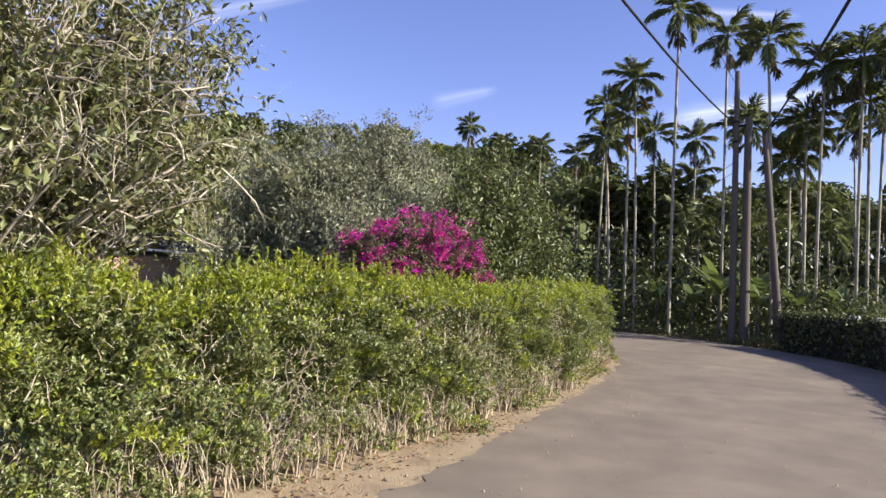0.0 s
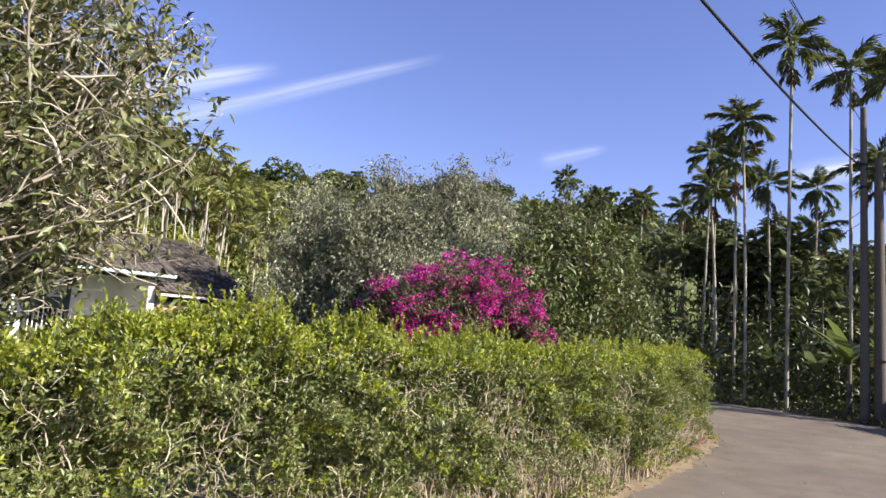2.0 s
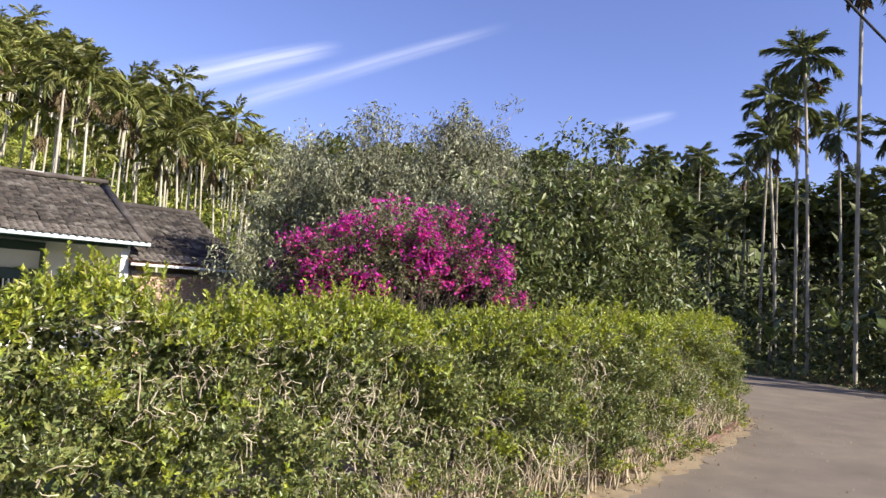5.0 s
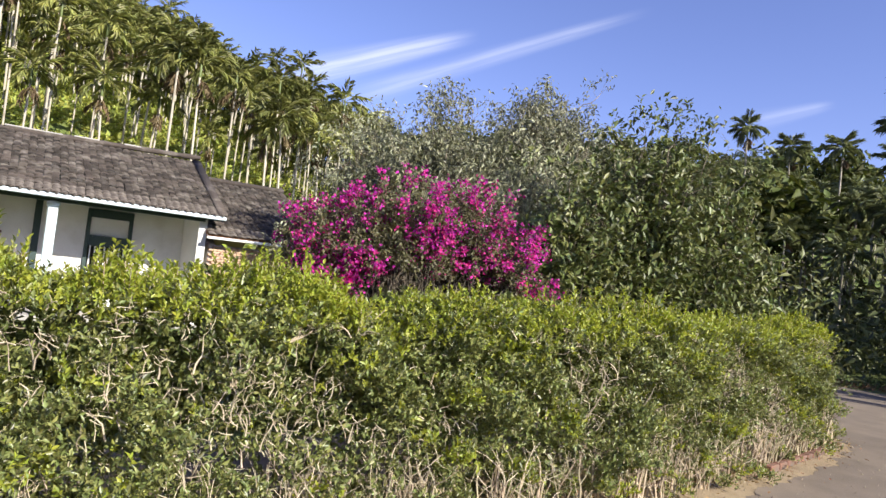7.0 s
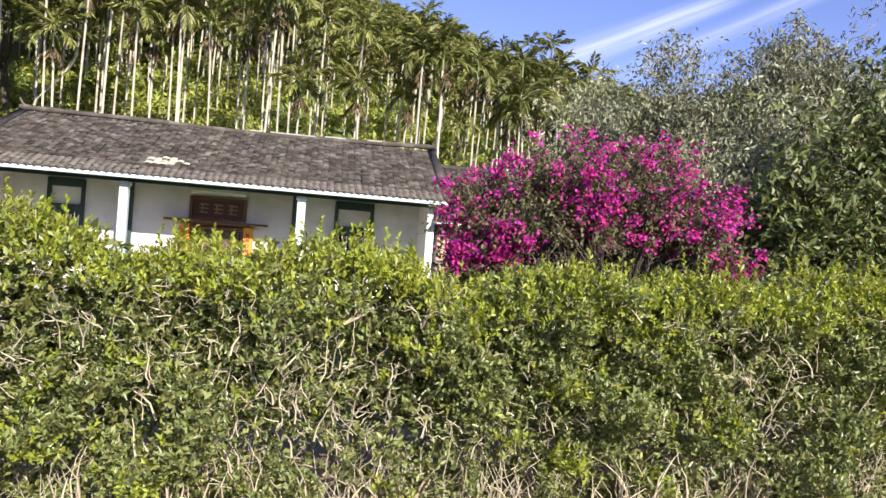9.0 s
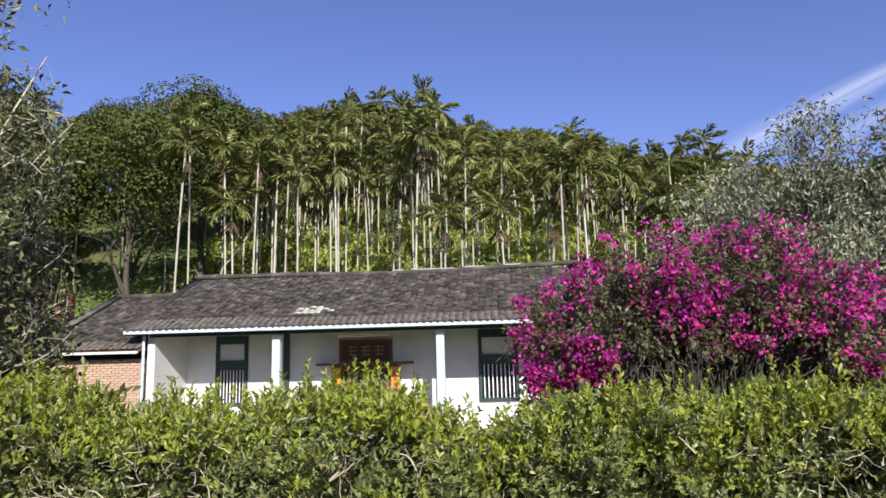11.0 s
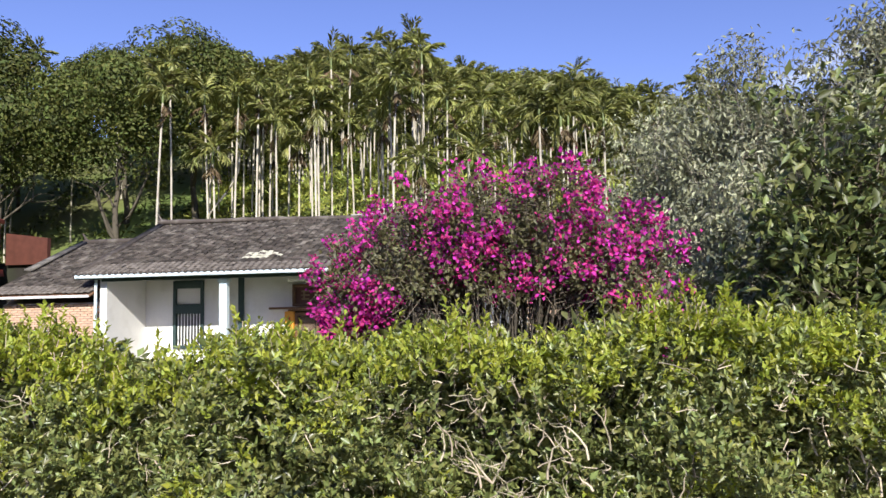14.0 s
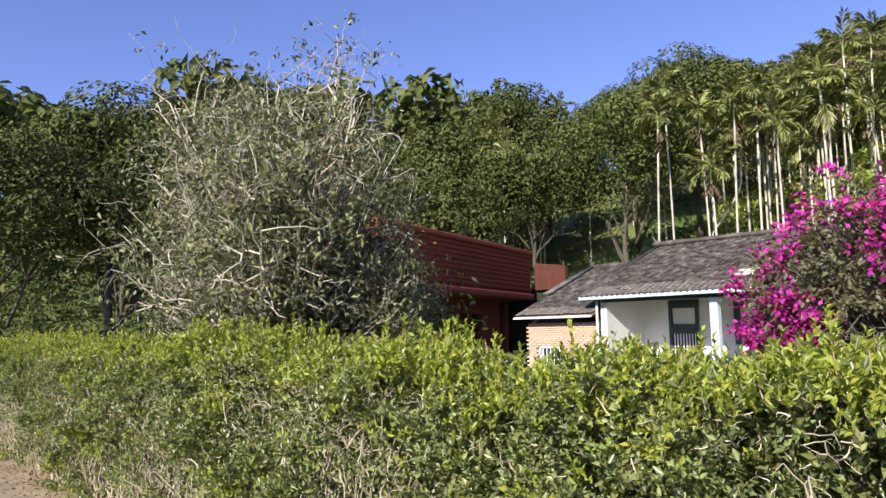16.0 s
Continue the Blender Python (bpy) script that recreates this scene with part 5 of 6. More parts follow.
# ---- trees and shrubs ----
def make_dome_tree(name, x, y, label, group, size, foot, limbs, shoots, leaf, leaf_size, n_leaves, bark, seed, thick=0.03, low=0.07, keep=None,
                   share=0.55, hang=0.35, tuft=0.05, ratio=0.42, plume=0, spread=0.55, stick=1.0, reach=(0.95, 1.3), boughs=()):
    """A dome of thin limbs from one foot, with crooked twigs and tufts of leaves at their ends. size: half widths and height of the dome over foot."""
    rng = np.random.default_rng(seed)
    h = thing(name, x, y, float(rise(x, y)), label, "tree", group)
    n = limbs
    v = unit(rng.normal(0, 1, (n, 3)) * [1, 1, 1.45])
    v[:, 2] = np.abs(v[:, 2])
    aim = v * np.array(size) * rng.uniform(0.35, 1.0, (n, 1)) ** 0.5 + [0, 0, foot]
    dropped = rng.uniform(0, 1, n) < low
    aim[dropped, 2] = foot * rng.uniform(0.8, 1.5, dropped.sum())
    for lo, hi, more in boughs:
        aim = np.concatenate([aim, rng.uniform(lo, hi, (more, 3))])
        n += more
    start = np.stack([rng.normal(0, 0.14, n), rng.normal(0, 0.16, n), np.full(n, -0.05)], -1)
    ctrl = start * 0.35 + aim * [0.4, 0.4, 0.62] + rng.normal(0, 0.15, (n, 3))
    t = np.linspace(0, 1, 10)[None, :, None]
    limb = start[:, None] * (1 - t) ** 2 + 2 * ctrl[:, None] * t * (1 - t) + aim[:, None] * t**2
    limb = limb + np.cumsum(rng.normal(0, 0.055, (n, 10, 3)), 1) * t * (1.25 - t)
    if keep:
        limb = limb[keep(limb[:, -1]) & keep(limb[:, 6])]
        n = len(limb)
    part("limb_growth", tubes(limb, rng.uniform(0.3 * thick, thick, (n, 1)) * np.linspace(1, 0.14, 10), 5), bark, h, "thin pale limbs")
    m = shoots
    own = rng.integers(0, n, m)
    f = rng.uniform(0.45, 1.0, m) * 8.99
    k = f.astype(int)
    p = limb[own, k] * (1 - (f - k))[:, None] + limb[own, k + 1] * (f - k)[:, None]
    d = unit(p - [0, 0, foot * 0.75]) * 0.6 + rng.normal(0, spread, (m, 3)) + [0, 0, 0.12]
    length = rng.uniform(0.3, 0.85, m)
    if plume:
        top = np.argsort(p[:, 2])[-plume * 6:]
        top = rng.choice(top, plume, replace=False)
        length[top] = rng.uniform(*reach, plume)
        d[top] = rng.normal(0, 0.22, (plume, 3)) + [0, 0, 1.0]
    br = grow(rng, p, d, length, stick * rng.uniform(0.007, 0.013, m) * np.where(length > 0.9, 1.5, 1.0), [(3, 0.6, 0.75, 0.3, 0.02), (2, 0.6, 0.7, 0.3, 0.0), (0, 0.5, 0.5, 0.2, 0.0)], 5)
    if keep:
        br = [(q[a], r[a]) for q, r in br for a in [keep(q[:, -1])]]
    part("branchwork", join([tubes(*br[0], 4), tubes(*br[1], 3)]), bark, h, "crooked pale branches")
    part("twig_growth", tubes(br[2][0][:, ::2], br[2][1][:, ::2], 3), bark, h, "fine pale twigs")
    tips = np.concatenate([br[1][0][:, -1], br[2][0][:, -1], br[2][0][:, -2]])
    tips = tips[rng.uniform(0, 1, len(tips)) < share]
    p = tips[rng.integers(0, len(tips), n_leaves)] + rng.normal(0, tuft, (n_leaves, 3))
    d = unit(rng.normal(0, 0.8, p.shape) + [0, 0, -hang])
    nr = unit(rng.normal(0, 0.6, p.shape) + [0, -0.3, 0.8])
    L = rng.uniform(*leaf_size, n_leaves)
    part("foliage", leaves(p, d, nr, L, L * ratio), leaf, h, "leaves in tufts")
    return h


# twiggy pale tree over the near end of the hedge; its low boughs keep off the lane and the hedge's top
make_dome_tree("twiggy_tree", 2.7, 7.4, "sparse spreading tree with pale bare twigs behind the hedge", "", (4.5, 3.0, 4.4), 2.3, 200, 2000, M["twiggy_leaf"],
               (0.07, 0.13), 50000, M["pale_bark"], 41, 0.05, 0.24,
               lambda e: (e[:, 2] > 1.2) & ((e[:, 2] > 2.15) | ((e[:, 0] < 1.6) & (e[:, 1] > -1.4)) | (e[:, 1] > 0.3)) & (e[:, 0] - 0.33 * (e[:, 1] + 2.9) < 2.45) & ((e[:, 2] < 2.9) | (e[:, 0] + 0.444 * (e[:, 1] + 1.9) < 3.75)) & (e[:, 0] + 0.755 * (e[:, 1] + 1.9) < 4.6),
               share=0.42, tuft=0.07, plume=26, stick=1.25, boughs=(((1.7, -2.0, 2.9), (2.7, -0.6, 4.6), 34), ((1.0, 0.2, 2.1), (2.7, 2.2, 2.9), 36)))
# silvery trees behind the bougainvillea
for k, (x, y, rx, ry, top, nb, nl) in enumerate(((19.4, 14.7, 2.2, 1.9, 7.8, 1300, 50000), (16.6, 15.0, 2.0, 1.8, 6.7, 1000, 40000), (15.6, 17.1, 1.9, 1.4, 6.3, 850, 20000),
                                                 (22.2, 15.0, 1.9, 1.8, 7.0, 950, 30000), (17.8, 12.6, 1.7, 1.5, 5.3, 700, 20000), (15.9, 12.7, 1.5, 1.3, 4.2, 500, 12000))):
    make_dome_tree("silvery_tree", x, y, "grey-green twiggy orchard tree beside the bougainvillea", "orchard trees", (rx, ry, top * 0.72), top * 0.3, 150, nb, M["silver_leaf"],
                   (0.09, 0.16), int(nl * 1.45), M["grey_bark"], 51 + k, 0.05, 0.05, share=0.8, hang=0.6, tuft=0.08, ratio=0.36, plume=9, reach=(0.6, 0.95))
# dark glossy trees inside the bend
for k, (x, y, rx, ry, top, nb, nl) in enumerate(((17.9, 9.6, 1.45, 1.3, 5.4, 700, 26000), (19.6, 9.3, 1.35, 1.3, 4.4, 560, 19000), (16.0, 9.6, 1.2, 1.1, 3.6, 420, 12000))):
    make_dome_tree("glossy_tree", x, y, "dark green glossy-leaved bushy tree at the end of the hedge", "glossy trees", (rx, ry, top * 0.7), top * 0.32, 120, nb, M["dark_leaf"],
                   (0.1, 0.19), int(nl * 1.3), M["bark"], 61 + k, 0.05, 0.12, share=0.3, hang=0.3, tuft=0.12, ratio=0.44, plume=12, reach=(0.7, 1.1))


def skyline(x, y):
    """Height over which nothing on the slope stands, seen from the lane."""
    az = np.degrees(np.arctan2(x - 10.6, y - 1.5))
    el = np.interp(az, [-90, -70, -55, -50, -45, -35, -30, -26, -22, -17, -11, -6, -2, 2, 6, 10, 12.5, 16, 19, 22, 25, 40, 53, 60, 64, 80, 100],
                   [15.5, 18, 20, 18.3, 18.8, 21.0, 19.8, 20.8, 19.6, 21.0, 21.4, 20.4, 19.7, 19.2, 18.3, 17.5, 16.2, 15.5, 14.7, 14.1, 12.4, 12.4, 13.2, 12.2, 11.0, 8.8, 8])
    return 1.8 + np.hypot(x - 10.6, y - 1.5) * np.tan(np.radians(el))


def make_forest_tree(seed, height, spread, puffs, per, size, label="broad dark green evergreen tree on the hillside"):
    """A trunk with limbs under a crown of many leafy clumps, with gaps between them."""
    rng = np.random.default_rng(seed)
    h = thing("forest_tree", 0, 0, 0, label, "tree", "hillside forest")
    br = grow(rng, np.array([[0, 0, -0.3]]), np.array([[0.05, 0.02, 1.0]]), np.array([height * 0.5]), np.array([height * 0.02]),
              [(7, 0.55, 0.5, 0.08, 0.05), (3, 0.55, 0.5, 0.14, 0.05), (0, 0.5, 0.5, 0.2, 0.0)], 5)
    part("trunk", tubes(*br[0], 7), M["forest_bark"], h)
    part("branchwork", join([tubes(p, r, 4) for p, r in br[1:]]), M["forest_bark"], h)
    v = unit(rng.normal(0, 1, (puffs, 3)) + [0, 0, 0.35])
    c = v * np.array([spread * 0.76, spread * 0.76, height * 0.23]) * rng.uniform(0.6, 1.08, (puffs, 1)) + [0, 0, height * 0.72]
    rad = spread * rng.uniform(0.2, 0.36, puffs)
    w = unit(rng.normal(0, 1, (puffs * per, 3)) + [0, -0.15, 0.45])
    p = np.repeat(c, per, 0) + w * np.repeat(rad, per)[:, None] * np.array([1, 1, 0.8]) * rng.uniform(0.85, 1.04, (puffs * per, 1))
    d = rng.normal(0, 1, w.shape) + [0, 0, -0.25]
    d = unit(d - w * (d * w).sum(1, keepdims=True) * 0.8)
    nr = unit(w + rng.normal(0, 0.24, w.shape))
    L = rng.uniform(*size, len(p))
    part("foliage", leaves(p, d, nr, L, L * 0.55), M["forest_leaf"], h, "clumps of dark green leaves")
    return h


def plant_forest():
    rng = np.random.default_rng(77)
    near = [make_forest_tree(71, 13, 5.6, 54, 250, (0.17, 0.34)), make_forest_tree(72, 11, 5.0, 50, 250, (0.17, 0.34)), make_forest_tree(73, 14, 6.2, 68, 250, (0.17, 0.34))]
    far = [make_forest_tree(74, 12, 5.4, 32, 42, (0.55, 1.0), "distant dark green tree of the hill forest"), make_forest_tree(75, 13, 5.0, 32, 42, (0.55, 1.0), "distant dark green tree of the hill forest")]
    tall, tall_far = (13, 11, 14), (12, 13)
    spots = [(-10.6, 37.0), (-18.5, 37), (-10, 44.5), (-23, 41), (-16, 46), (-20, 52), (-19, 66), (-28, 22), (-24, 12), (-22, 17), (-17, 27), (-11.5, 5.2), (-15, 9.5), (-27, 37), (-31, 43), (-30, 30)]
    first = list(near)
    for i, (x, y) in enumerate(spots):
        k = 2 - i if i < 3 else i % 3
        g = float(rise(x, y))
        s = min(rng.uniform(0.95, 1.25), (skyline(x, y) - g + rng.normal(0.3, 1.0)) / (tall[k] + 0.3))
        m = pose(x, y, g - 0.2, 0, 0, rng.uniform(0, 360)) @ Matrix.Diagonal((max(s, 0.75), max(s, 0.75), s, 1))
        if first:
            first.pop().matrix_world = m
        else:
            copy_thing(near[k], m)
    spots = [(-125 + rng.normal(0, 34), 68 + rng.normal(0, 26)) for _ in range(56)] + [(-45, 24), (-43, 10), (-40, 18), (-50, 32), (-48, 45), (-40, 50), (-26, 48), (-35, 36), (-38, 28), (-34, 22), (-30, 14), (-33, 6)]
    spots += [(rng.uniform(62, 120), rng.uniform(-60, 110)) for _ in range(48)]
    spots += [(rng.uniform(46, 70), -14 + 3.1 * i) for i in range(18)]
    first = list(far)
    for i, (x, y) in enumerate(spots):
        k = 1 - i if i < 2 else i % 2
        g = float(rise(x, y))
        s = min(rng.uniform(0.9, 1.4), max((skyline(x, y) - g) / (tall_far[k] + 0.6), 0.4))
        if i >= len(spots) - 18:
            s = min(s, rng.uniform(0.45, 0.65))
        m = pose(x, y, g - 0.2, 0, 0, rng.uniform(0, 360)) @ Matrix.Diagonal((max(s, 0.8), max(s, 0.8), s, 1))
        if first:
            first.pop().matrix_world = m
        else:
            copy_thing(far[k], m)


plant_forest()


# ---- areca palms ----
def frond(rng, length, pairs, droop, leaf_len, leaf_w=0.05, rachis=True, tilt=0.0):
    """One feather frond along +x from the origin: rachis and broad hanging leaflets, as they lie at that tilt."""
    t = np.linspace(0, 1, 7)
    arc = np.stack([length * np.sin(t * droop) / droop, np.zeros(7), length * (np.cos(t * droop) - 1) / droop], -1)
    u = np.repeat(np.linspace(0.2, 1.0, pairs), 2) * 6 * 0.999
    j = u.astype(int)
    f = (u - j)[:, None]
    p = arc[j] * (1 - f) + arc[j + 1] * f
    tg = unit(arc[j + 1] - arc[j])
    side = np.tile([[0, 1.0, 0], [0, -1.0, 0]], (pairs, 1))
    a = math.radians(tilt)
    down = np.array([math.sin(a), 0, -math.cos(a)])
    d = tg * 0.8 + side * rng.uniform(0.4, 0.8, (len(p), 1)) + down * rng.uniform(-0.1, 0.4, (len(p), 1)) + rng.normal(0, 0.14, p.shape)
    nr = np.cross(tg, np.array([0, 1.0, 0])) + side * 0.5 + rng.normal(0, 0.25, p.shape)
    nr = nr * np.sign(nr[:, 2:3] + 1e-6)
    size = leaf_len * (0.6 + 0.4 * np.sin(np.pi * np.clip(u / 6, 0.05, 0.95))) * rng.uniform(0.8, 1.15, len(u))
    lv = leaves(p, d, nr, size, leaf_w * rng.uniform(0.8, 1.2, len(u)), 0.2, 0.3)
    if not rachis:
        return lv
    rach = tubes(arc[None], (0.022 * (1 - 0.8 * t))[None], 3)
    tri = np.concatenate([rach[1][:, [0, 1, 2]], rach[1][:, [0, 2, 3]]])
    return join([(rach[0], tri), lv])


def turned(data, m):
    return data[0] @ np.array(m.to_3x3()).T + np.array(m.translation), data[1]


def make_palm(seed, height, n_fronds, mat, single=False, group="hillside palms", label="slender areca palm with pale straight trunk", frond_len=1.5, r=0.05, spread=112):
    rng = np.random.default_rng(seed)
    h = thing("areca_palm", 0, 0, 0, label, "palm", group)
    t = np.linspace(0, 1, 14)
    bend = rng.normal(0, 0.16, 2)
    path = np.stack([bend[0] * t**2, bend[1] * t**2, -0.3 + (height + 0.3) * t], -1)
    rad = r * (1.1 - 0.2 * t) + 0.006 * (np.arange(14) % 2)
    part("trunk", tubes(path[None], rad[None], 8), M["grove_trunk" if single else "palm_trunk"], h, "pale ringed trunk")
    top = path[-1]
    cs = np.stack([np.full(5, top[0]), np.full(5, top[1]), top[2] + np.linspace(-0.05, 0.75, 5)], -1)
    part("crownshaft", tubes(cs[None], np.array([[0.085, 0.12, 0.11, 0.085, 0.05]]) * r / 0.09, 8), M["trunk_green"], h, "smooth green crownshaft")
    rows = []
    for i in range(n_fronds):
        tilt = -88 + spread * (i + rng.uniform(-0.8, 0.8)) / n_fronds
        m = pose(top[0], top[1], top[2] + 0.62, 0, tilt, i * 137.5 + rng.uniform(-25, 25))
        rows.append((frond(rng, frond_len * rng.uniform(0.8, 1.15), 32 if single else 15, rng.uniform(0.5, 1.35), 0.4 * frond_len, (0.034 if single else 0.064) * frond_len, True, tilt), m))
    if single:
        for data, m in rows:
            ob = part("frond", data, M[mat], h)
            ob.matrix_local = m
    else:
        part("crown", join([turned(d, m) for d, m in rows]), M[mat], h, "arching feather fronds")
    dead = []
    for i in range(int(rng.integers(1, 4))):
        m = pose(top[0], top[1], top[2] - 0.1, 0, rng.uniform(20, 78), rng.uniform(0, 360))
        dead.append(turned(frond(rng, frond_len * 0.6, 10, 0.5, 0.45, 0.08), m))
    part("dead_skirt", join(dead), M["dead_frond"], h, "hanging dry brown fronds")
    return h


def plant_hill_palms():
    rng = np.random.default_rng(91)
    heights = np.array((5.0, 6.0, 7.0, 8.0, 9.0, 10.0, 11.0, 12.5))
    kinds = [make_palm(200 + i, hgt, 10 + i % 3, "frond") for i, hgt in enumerate(heights)]
    spots = []
    for gy in np.arange(33, 64, 2.5):
        for gx in np.arange(-9, 44, 2.3):
            x, y = gx + rng.uniform(-1.2, 1.2), gy + rng.uniform(-1.3, 1.3)
            if (x < -7 and y < 45) or (x > 30 and y < 40):
                continue
            spots.append((x, y))
    rng.shuffle(spots)
    spots = sorted(spots[:275], key=lambda p: p[1])
    spots, upper = spots[:225], spots[225:]
    spots += [(x, y) for x, y in zip(rng.uniform(-30, -7, 34), rng.uniform(34, 44, 34)) if y > 39.5 or x < -19] + [(rng.uniform(-40, -12), rng.uniform(46, 64)) for _ in range(16)] + [(rng.uniform(34, 75), rng.uniform(22, 60)) for _ in range(24)]
    spots += [(16.7, 62.6), (28.2, 68.9), (-0.4, 56.0), (24.8, 52.0)]
    used = set()
    for i, (x, y) in enumerate(spots):
        g = float(rise(x, y))
        last = i >= len(spots) - 4
        reach = np.hypot(x - 10.6, y - 1.5)
        room = skyline(x, y) - g - np.tan(np.radians(0.0 if last else rng.uniform(0, 1) ** 1.3 * 5.6)) * reach
        room += 1.8 if last else (rng.uniform(0.4, 2.4) if rng.uniform() < 0.3 else -0.4)
        want = np.clip(room - 1.6, 4.5, 13.5)
        k = int(np.argmin(np.abs(heights - want)))
        s = want / heights[k]
        m = pose(x, y, g, rng.normal(0, 0.5), rng.normal(0, 0.5), rng.uniform(0, 360)) @ Matrix.Scale(float(s), 4)
        if k in used:
            copy_thing(kinds[k], m)
        else:
            kinds[k].matrix_world = m
            used.add(k)
    # the crowd of palms higher up, past counting
    trunks, crowns, dark_trunks, dark_crowns = [], [], [], []
    base = [make_crown(rng, 12) for _ in range(4)]
    for i in range(380 + len(upper)):
        x, y = (rng.uniform(-14, 46), rng.uniform(50, 74)) if i < 380 else upper[i - 380]
        g = float(rise(x, y))
        top = max(min(skyline(x, y) - 1.3 - rng.exponential(1.4), g + 11), g + 3.0)
        t = np.linspace(0, 1, 4)
        b = rng.normal(0, 0.25, 2)
        trunks.append(tubes(np.stack([x + b[0] * t, y + b[1] * t, g - 0.3 + (top - g) * t], -1)[None], np.full((1, 4), 0.06), 5))
        m = pose(x + b[0], y + b[1], top - 0.5, 0, 0, rng.uniform(0, 360))
        crowns.append(turned(base[int(rng.integers(4))], m))
    for i in range(380):
        x, y = (rng.uniform(40, 85), rng.uniform(-40, 40)) if i < 280 else (rng.uniform(40, 78), rng.uniform(35, 75))
        g = float(rise(x, y))
        top = min(skyline(x, y) - 0.8, g + 12) - rng.uniform(0, 4.0)
        t = np.linspace(0, 1, 4)
        b = rng.normal(0, 0.25, 2)
        dark_trunks.append(tubes(np.stack([x + b[0] * t, y + b[1] * t, g - 0.3 + (top - g) * t], -1)[None], np.full((1, 4), 0.06), 5))
        dark_crowns.append(turned(base[int(rng.integers(4))], pose(x + b[0], y + b[1], top - 0.5, 0, 0, rng.uniform(0, 360))))
    tagged(part("far_grove_trunks", join(dark_trunks), M["grove_trunk"]), "grey palm trunks crowding behind the bend", "palm wood", kind="stuff")
    tagged(part("far_grove_crowns", join(dark_crowns), M["frond_dark"]), "dark green palm crowns crowding behind the bend", "palm wood", kind="stuff")
    tagged(part("palm_wood_trunks", join(trunks), M["palm_trunk"]), "pale slender palm trunks crowding the upper slope", "palm wood", kind="stuff")
    tagged(part("palm_wood_crowns", join(crowns), M["frond"]), "yellow-green palm crowns crowding the upper slope", "palm wood", kind="stuff")


def make_crown(rng, n):
    rows = []
    for i in range(n):
        tilt = -88 + 112 * (i + rng.uniform(-0.8, 0.8)) / n
        rows.append(turned(frond(rng, 1.5 * rng.uniform(0.8, 1.15), 12, rng.uniform(0.5, 1.3), 0.58, 0.1, False, tilt), pose(0, 0, 0.6, 0, tilt, i * 137.5 + rng.uniform(-15, 15))))
    return join(rows)


plant_hill_palms()


def make_leaning_palm():
    rng = np.random.default_rng(93)
    h = thing("areca_palm", -6.6, 38, float(rise(-6.6, 38)), "areca palm whose bent trunk leans and then rises", "palm", "hillside palms")
    knots = np.array([(0, 0, -0.3), (0.35, 0, 1.8), (0.8, 0, 3.4), (1.9, 0, 4.6), (2.45, 0, 5.6), (2.55, 0, 7.0), (2.6, 0, 8.4)])
    t = np.linspace(0, 6, 20)
    path = np.stack([np.interp(t, np.arange(7), knots[:, k]) for k in range(3)], -1)
    part("trunk", tubes(path[None], np.full((1, 20), 0.07), 8), M["palm_trunk"], h, "pale bent trunk")
    rows = []
    for i in range(12):
        tilt = -80 + 120 * i / 12
        m = pose(2.6, 0, 8.5, 0, tilt, i * 137.5)
        rows.append(turned(frond(rng, 1.7 * rng.uniform(0.85, 1.15), 16, rng.uniform(0.9, 1.7), 0.62, 0.11, True, tilt), m))
    part("crown", join(rows), M["frond"], h, "arching yellow-green fronds")


make_leaning_palm()


def plant_grove():
    """The palms round the bend, darker and nearer."""
    rng = np.random.default_rng(95)
    tall = np.array((7.5, 9.0, 10.5, 12.0, 13.5, 15.0))
    kinds = [make_palm(230 + i, hgt, 15, "frond_dark", True, "palms at the bend", "tall slender areca palm at the bend of the lane", 1.42, 0.06, 124) for i, hgt in enumerate(tall)]
    # x, y, height of the crown's middle
    spots = [(31.4, 8.0, 14.7), (33.2, 10.15, 12.5), (36.0, 13.1, 12.4), (33.2, 6.2, 13.6), (31.4, 3.9, 13.1), (31.4, 2.3, 11.3), (33.2, 2.9, 9.5), (42.0, 9.65, 11.1),
             (42.0, 11.8, 11.6), (36.0, 5.6, 10.6), (33.2, 3.5, 8.1), (34.0, 10.9, 10.9), (35.4, 12.2, 10.4), (39.9, 3.7, 10.6), (41.5, 14.7, 11.4), (55.5, 22.7, 13.4),
             (52.5, 24.6, 14.2), (53.0, 28.2, 14.6), (51.5, 30.8, 15.4), (32.8, 0.6, 10.4), (30.8, 0.9, 11.4), (35.5, -1.5, 10.5), (40.5, -1.0, 11.6), (45.0, 1.5, 11.6),
             (48.0, 4.5, 11.8), (31.5, -1.2, 12.4), (34.5, 0.3, 12.6), (36.4, -0.4, 10.4), (45.5, 10.4, 9.6), (47.5, 12.6, 10.2)]
    for _ in range(46):
        x, y = rng.uniform(37, 66), rng.uniform(-10, 27)
        spots.append((x, y, min(float(rise(x, y)) + rng.uniform(6.5, 10), float(skyline(x, y)) + rng.uniform(-1.5, 0.6))))
    used = set()
    for x, y, z in spots:
        g = float(rise(x, y))
        want = max(z - g - 0.8, 4.0)
        k = int(np.argmin(np.abs(tall - want)))
        m = pose(x, y, g, 0, 0, rng.uniform(0, 360)) @ Matrix.Scale(float(want / tall[k]), 4)
        if k in used:
            copy_thing(kinds[k], m)
        else:
            kinds[k].matrix_world = m
            used.add(k)
    for k in range(len(kinds)):
        if k not in used:
            x, y = 58.0 + 2 * k, -4.0 + 3 * k
            kinds[k].matrix_world = pose(x, y, float(rise(x, y)))


plant_grove()


